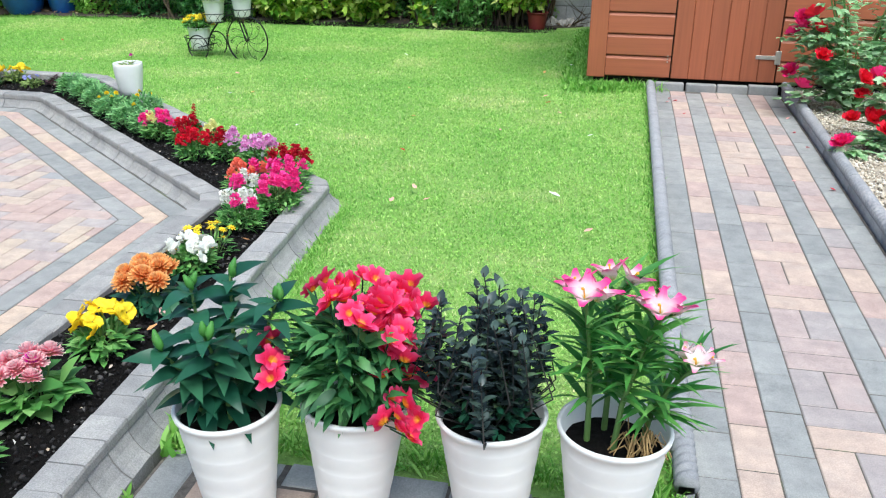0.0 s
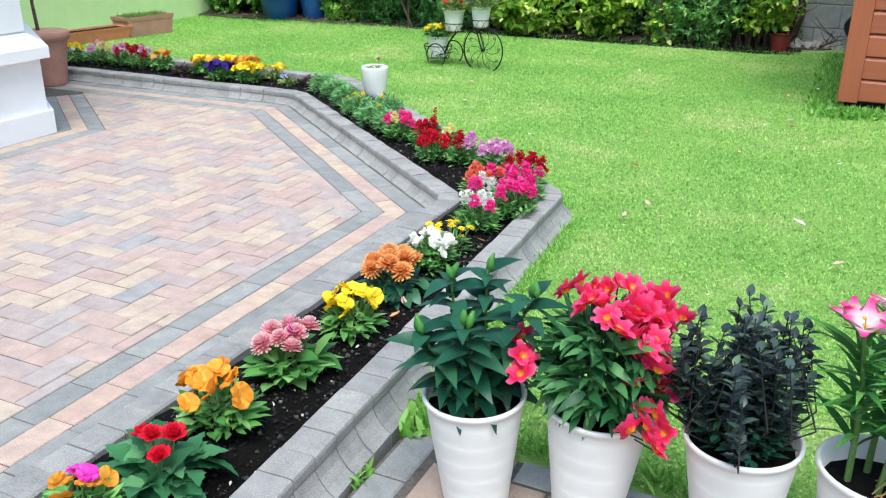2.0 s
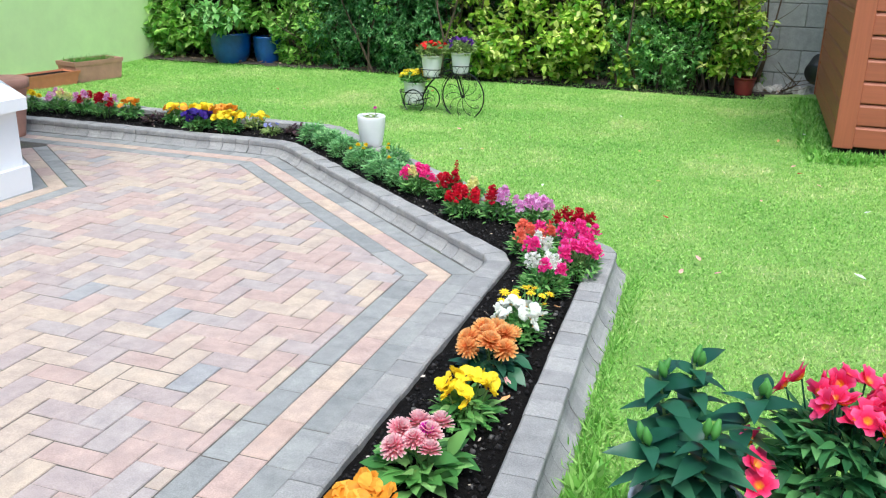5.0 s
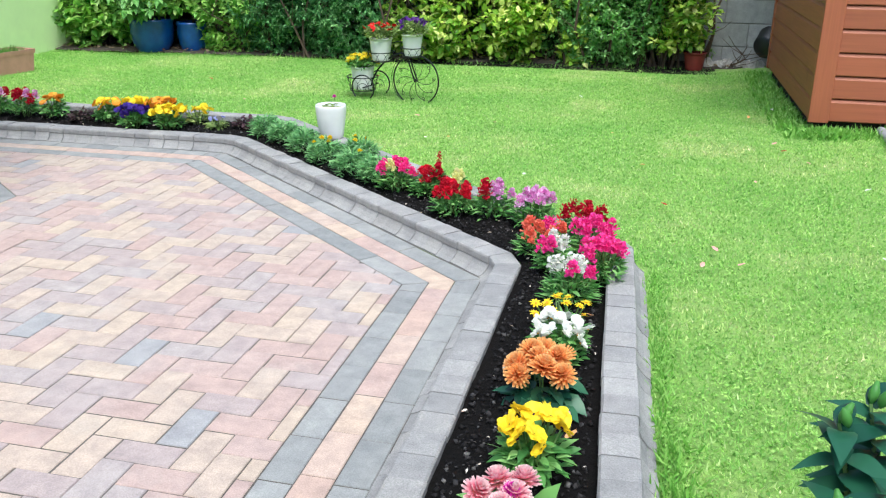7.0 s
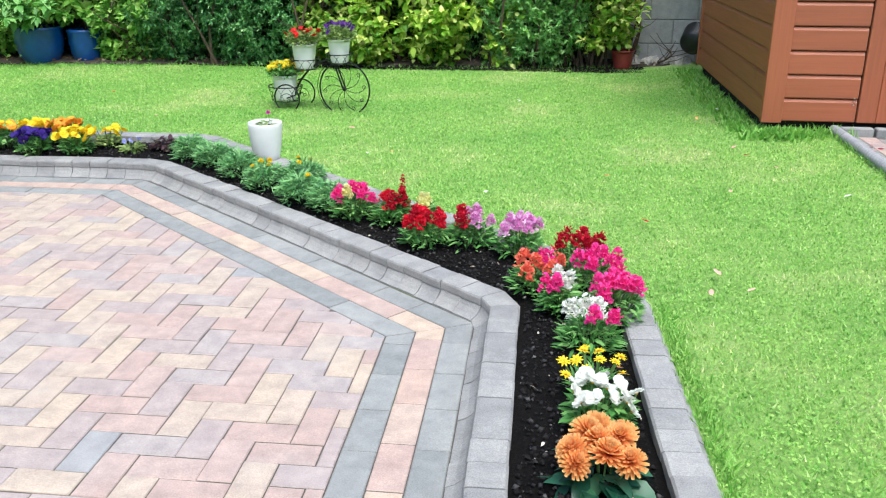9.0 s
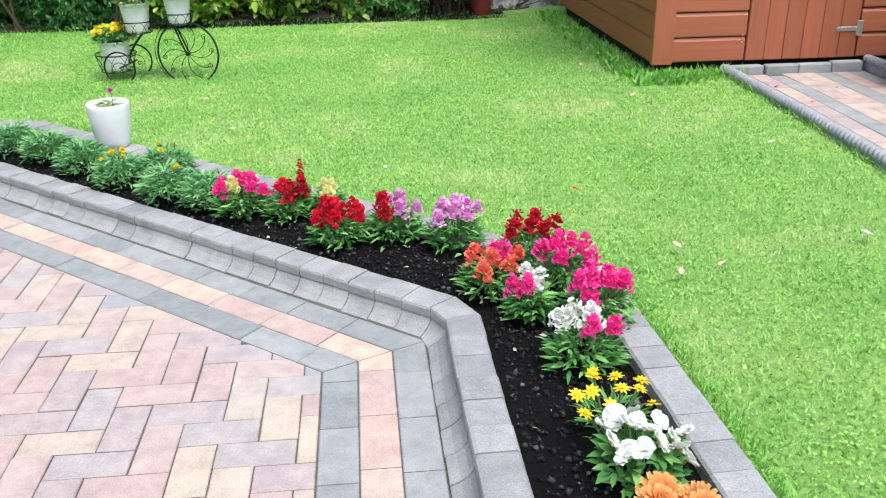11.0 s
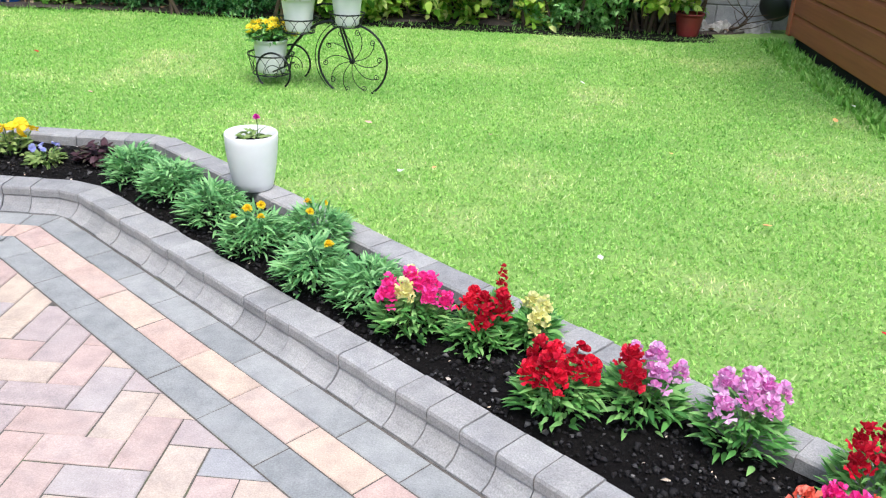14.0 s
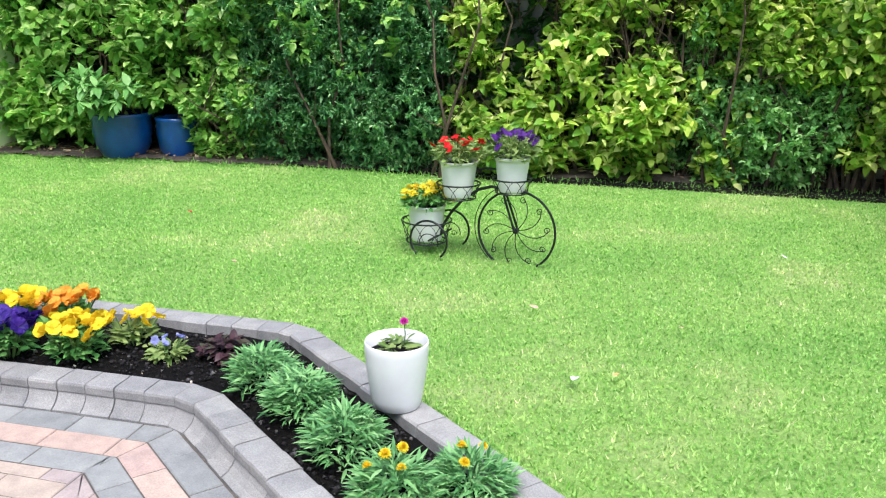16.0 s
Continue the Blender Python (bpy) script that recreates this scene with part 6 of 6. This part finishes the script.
rose_bush(1.95, 5.35, "low red rose bush in the gravel bed", [
    (1.66, 5.3, 0.44, p_pinkred), (1.70, 5.28, 0.40, p_rosered), (1.60, 5.3, 0.33, p_rosered), (1.62, 5.2, 0.24, p_rosered), (1.66, 5.22, 0.25, p_rosered), (1.58, 5.3, 0.42, p_rosered), (1.56, 5.25, 0.22, p_rosered),
    (1.70, 5.1, 0.20, p_rosered), (1.47, 5.0, 0.15, p_pinkred), (1.50, 5.02, 0.15, p_pinkred), (1.78, 5.2, 0.36, p_pinkred)], 0.45, 0.62, 16, 520)
rose_bush(1.85, 3.6, "red rose bush beside the near end of the path", [(1.47, 3.35, 0.16, p_pinkred), (1.50, 3.38, 0.14, p_pinkred), (1.70, 4.0, 0.3, p_rosered)], 0.34, 0.5, 12, 180)


# ---- hedge ----
def shrub(name, label, x0, x1, y, depth, tall, leaf, width, count, mat, twig_count, low=0.0, up=0.15, lump=0.22, category="hedge", open_gaps=0.0):
    """A clipped shrub of the hedge: twigs and many single leaves over an uneven front."""
    own = thing(name, pose((x0 + x1) / 2, y + depth / 2, 0.0), label, category)
    cx = (x0 + x1) / 2
    s = Shape()
    for k in range(twig_count):
        bx = random.uniform(x0, x1) - cx
        pts = [Vector((bx, random.uniform(0.15, 0.5) * depth, 0.0))]
        for q in range(5):
            pts.append(pts[-1] + Vector((random.gauss(0, 0.09), random.gauss(-0.01, 0.06), tall / 5.5)))
        s.tube(pts, [0.016, 0.012, 0.009, 0.007, 0.005, 0.003], 5)
        for q in range(4):
            b = pts[1 + q]
            d = Vector((random.gauss(0, 0.16), -random.uniform(0.02, 0.22), random.uniform(0.05, 0.25)))
            s.tube([b, b + d * 0.6, b + d + Vector((0, 0, 0.03))], [0.005, 0.0035, 0.002], 4)
    tagged(part("twig_growth", s, m_bark, own), kind="stuff")
    per = 8 if leaf > 0.06 else 15
    n = int(count * 3.2 / per)
    x = x0 + (x1 - x0) * rng.random(n)
    z = low + (tall - low) * rng.random(n)
    shape = np.array([noise.noise(Vector((a * 2.1, b * 2.1, y))) + 0.5 * noise.noise(Vector((a * 5.5, b * 5.5, y + 5))) for a, b in zip(x, z)])
    ragged = np.array([noise.noise(Vector((b * 2.6, y * 3, x0))) for b in z])
    side = np.minimum(x - x0 - 0.16 * (ragged + 0.4), x1 - x - 0.16 * (0.4 - ragged))
    keep = (shape > -1 + open_gaps) & (side > 0.12 * rng.random(n))
    most = max(1, int(1.7 * count) // per)
    x, z, shape, side = x[keep][:most], z[keep][:most], shape[keep][:most], side[keep][:most]
    n = len(x)
    up_t = np.clip(z / 2.0, 0, 1)
    front = y + 0.14 - lump * shape + 0.26 * up_t ** 2 + 0.17 * np.clip(1 - z / 0.35, 0, 1) * (tall > 0.5) + 0.16 * (1 - np.clip(side / 0.2, 0, 1)) ** 2
    yy = front + depth * 0.7 * rng.random(n) ** 1.8
    way = np.stack([rng.normal(size=n) * 0.6, -0.75 + rng.normal(size=n) * 0.4, up + 0.25 * up_t + rng.normal(size=n) * 0.45], -1)
    yy = np.maximum(yy, y - 0.12)
    way /= np.linalg.norm(way, axis=1, keepdims=True)
    t = np.tile((np.arange(per) + 0.5) / per, n)
    reach = np.repeat(leaf * (1.3 + 1.4 * rng.random(n)), per)
    base = np.repeat(np.stack([x - cx, yy - y - depth / 2, np.maximum(z, 0.03)], -1), per, axis=0)
    long_way = np.repeat(way, per, axis=0)
    m = n * per
    pos = base + long_way * (reach * (t - 0.5))[:, None] + rng.normal(size=(m, 3)) * leaf * 0.12
    spread = rng.normal(size=(m, 3))
    spread /= np.linalg.norm(spread, axis=1, keepdims=True)
    d = long_way * (0.25 + 0.6 * t)[:, None] + spread * 0.75
    tv, tf = blade(leaf, width, 0.18, 0.22, 4 if leaf > 0.06 else 2, 0.12)
    v, f = scatter(tv, tf, pos, turns(d, rng.normal(size=m) * 0.45), 0.55 + 0.6 * rng.random(m))
    v[:, 2] = np.maximum(v[:, 2], 0.01)
    part("leaves", np_mesh("leaves", v, f, True), mat, own)
    return own


h_broad = leaf_mat("broad_hedge_leaf", [(0.0, (0.09, 0.26, 0.045)), (0.4, (0.21, 0.45, 0.08)), (0.75, (0.38, 0.62, 0.14)), (1.0, (0.60, 0.78, 0.30))], 0.36, 0.35, True, 2.5)
h_dark = leaf_mat("small_dark_hedge_leaf", [(0.0, (0.04, 0.15, 0.05)), (0.5, (0.11, 0.30, 0.10)), (0.85, (0.24, 0.48, 0.19)), (1.0, (0.42, 0.64, 0.32))], 0.38, 0.25, True, 3.0)
h_gold = leaf_mat("golden_hedge_leaf", [(0.0, (0.12, 0.30, 0.03)), (0.35, (0.30, 0.53, 0.06)), (0.7, (0.60, 0.76, 0.14)), (1.0, (0.88, 0.88, 0.38))], 0.40, 0.4, True, 2.0)
h_mid = leaf_mat("mid_green_hedge_leaf", [(0.0, (0.12, 0.33, 0.08)), (0.5, (0.29, 0.57, 0.18)), (1.0, (0.54, 0.80, 0.36))], 0.40, 0.35, True, 2.5)
# leaf colour darkened to paint the shade seen through the hedge's gaps
h_gap_shade = leaf_mat("gap_shade_leaf", [(0.0, (0.015, 0.055, 0.012)), (0.7, (0.03, 0.095, 0.02)), (1.0, (0.07, 0.16, 0.035))], 0.5, 0.2)
shrub("hedge_shrub", "broad-leaved green hedge shrub in the garden's corner", -7.4, -6.05, 9.02, 0.6, 2.0, 0.092, 0.060, 4000, h_broad, 16, 0.05, open_gaps=0.72)
shrub("hedge_shrub", "broad-leaved hedge shrub overhanging the blue pots", -6.25, -4.9, 9.1, 0.62, 2.0, 0.090, 0.058, 3900, h_broad, 14, 0.42, open_gaps=0.74)
shrub("hedge_shrub", "low pale leafy shoots beside a blue pot", -5.75, -4.85, 9.02, 0.45, 0.75, 0.065, 0.043, 1100, h_broad, 8, 0.0)
shrub("hedge_shrub", "dense small-leaved dark green hedge shrub", -5.35, -3.45, 9.0, 0.75, 2.05, 0.046, 0.019, 30000, h_dark, 14, 0.0, 0.3, 0.2)
shrub("hedge_shrub", "tall broad-leaved green and gold hedge shrub", -3.65, -2.2, 9.15, 0.6, 2.0, 0.086, 0.056, 4300, h_gold, 18, 0.0, 0.1, 0.3, open_gaps=0.72)
shrub("hedge_shrub", "open golden-leaved hedge shrub with bare brown twigs", -2.5, -1.3, 9.2, 0.6, 2.05, 0.084, 0.054, 3700, h_gold, 26, 0.0, 0.1, 0.30, open_gaps=0.72)
shrub("hedge_shrub", "bushy green shrub at the front of the hedge", -2.05, -0.75, 9.2, 0.6, 1.3, 0.050, 0.026, 11000, h_mid, 12, 0.0, 0.3, 0.24)
shrub("hedge_shrub", "upper green and golden leaves of the hedge", -1.85, -0.55, 9.13, 0.5, 2.05, 0.080, 0.056, 5200, h_gold, 12, 0.75, 0.1, 0.3)
shrub("hedge_shrub", "golden-leaved shrub at the end of the hedge", -1.05, -0.36, 9.2, 0.5, 1.95, 0.072, 0.050, 2600, h_gold, 12, 0.18, 0.1, 0.25)
shrub("hedge_shrub", "broad pale leaves climbing through the dark shrub", -5.0, -3.5, 8.98, 0.3, 2.0, 0.080, 0.056, 420, h_broad, 4, 0.7, 0.1, 0.25, open_gaps=0.9)
# backing layer along the wall, its dark colour standing in for depth shade
shrub("hedge_shrub", "inner hedge leaves coloured dark as shade in the gaps", -7.4, -0.55, 9.5, 0.3, 2.05, 0.085, 0.055, 13000, h_gap_shade, 20, 0.0, 0.1, 0.05)
shrub("weeds", "small green weeds at the foot of the wall", -0.42, -0.25, 9.5, 0.2, 0.2, 0.04, 0.025, 140, m_weed, 3, 0.0, 0.4, 0.05, "weeds")


def hedge_soil():
    nx, ny = 190, 14
    xs = np.linspace(-7.44, 0.12, nx)
    v = [(x, y0 + (9.85 - y0) * j / (ny - 1), 0.014 + 0.014 * noise.noise(Vector((x * 7, j * 0.5, 0))) + 0.03 * min(1, j / 5)) for j in range(ny) for x in xs for y0 in (float(hedge_foot(x)) - 0.03,)]
    f = [(j * nx + i, j * nx + i + 1, (j + 1) * nx + i + 1, (j + 1) * nx + i) for j in range(ny - 1) for i in range(nx - 1)]
    mat = plain_mat("hedge_earth", (0.055, 0.042, 0.032), 0.95, vary=0.5, scale=25, bump=0.8)
    tagged(part("hedge_earth", np_mesh("hedge_earth", v, f, True), mat), "dry brown earth along the foot of the hedge", "soil", kind="structure")


hedge_soil()


def litter():
    """Fallen leaves at the hedge foot and petals strewn over the lawn and path."""
    n = 900
    lx = -7.3 + 7.3 * rng.random(n)
    pos = np.stack([lx, hedge_foot(lx) + 0.02 + 0.3 * rng.random(n), np.full(n, 0.045)], -1)
    d = np.stack([rng.normal(size=n), rng.normal(size=n), rng.normal(size=n) * 0.15], -1)
    tv, tf = blade(0.045, 0.028, 0.15, 0.3, 2)
    v, f = scatter(tv, tf, pos, turns(d, rng.normal(size=n) * 0.3), 0.5 + 0.7 * rng.random(n))
    tagged(part("fallen_leaves", np_mesh("fallen_leaves", v, f), leaf_mat("dead_leaf", [(0.0, (0.10, 0.06, 0.03)), (0.6, (0.22, 0.14, 0.08)), (1.0, (0.36, 0.28, 0.18))], 0.8, 0.1)), "brown fallen leaves under the hedge", "leaves", kind="stuff")


litter()


def petal(x, y, mat, size, label):
    z = float(lawn_z(x, y)) + 0.032 if x < 0.55 else float(path_z(y)) + 0.002
    v, f = blade(size, size * 0.7, -0.25, 0.5, 3, 0.4)
    tagged(part("petal", Shape().add(v, f), mat, m=pose(x, y, z, random.uniform(-12, 12), random.uniform(-12, 12), random.uniform(0, 360))), label, "petal", "petals strewn about")


for x, y, c, size in ((-0.749, 4.82, "r", 0.03), (-0.133, 6.175, "p", 0.03), (-0.1, 6.0, "r", 0.03), (-2.231, 5.93, "w", 0.045), (0.0, 7.3, "w", 0.03), (-0.55, 4.2, "p", 0.035), (-0.48, 4.05, "p", 0.03), (-0.62, 4.0, "p", 0.03),
                      (0.12, 4.2, "w", 0.05), (-0.3, 5.3, "p", 0.025), (0.2, 5.2, "w", 0.03), (-1.9, 6.5, "p", 0.03), (-2.45, 6.55, "p", 0.035), (-1.4, 7.6, "w", 0.03), (-3.9, 6.8, "p", 0.03), (-4.6, 7.6, "r", 0.03),
                      (0.25, 3.8, "p", 0.035), (-0.9, 5.6, "o", 0.03), (-1.5, 5.2, "w", 0.03), (-0.2, 7.0, "o", 0.035), (0.02, 5.7, "p", 0.025), (-1.1, 6.4, "o", 0.025), (-3.3, 8.2, "r", 0.03), (-2.1, 6.0, "o", 0.03),
                      (0.68, 6.3, "p", 0.03), (0.71, 6.25, "r", 0.03), (0.66, 6.2, "p", 0.03), (0.75, 5.9, "r", 0.02), (1.05, 6.2, "p", 0.025), (1.35, 5.6, "r", 0.03), (1.36, 5.9, "p", 0.025), (1.37, 5.3, "r", 0.025), (1.20, 4.7, "p", 0.02), (1.38, 4.6, "r", 0.03)):
    mat, word = {"r": (p_red, "red"), "p": (p_softpink, "pink"), "w": (p_white, "white"), "o": (p_apricot, "orange")}[c]
    petal(x, y, mat, size, "small " + word + " fallen petal lying on the ground")
for x, y in ((-0.97, 3.55), (-0.99, 3.30), (-1.0, 2.55), (-1.0, 2.65), (-0.98, 2.2)):
    tagged(part("petal", Shape().add(*blade(0.032, 0.02, -0.3, 0.5, 3, 0.4)), random.choice((p_softpink, p_white, p_apricot)), m=pose(x, y, 0.09, 10, 5, random.uniform(0, 360))), "pale fallen petal on the bed soil", "petal", "petals strewn about")
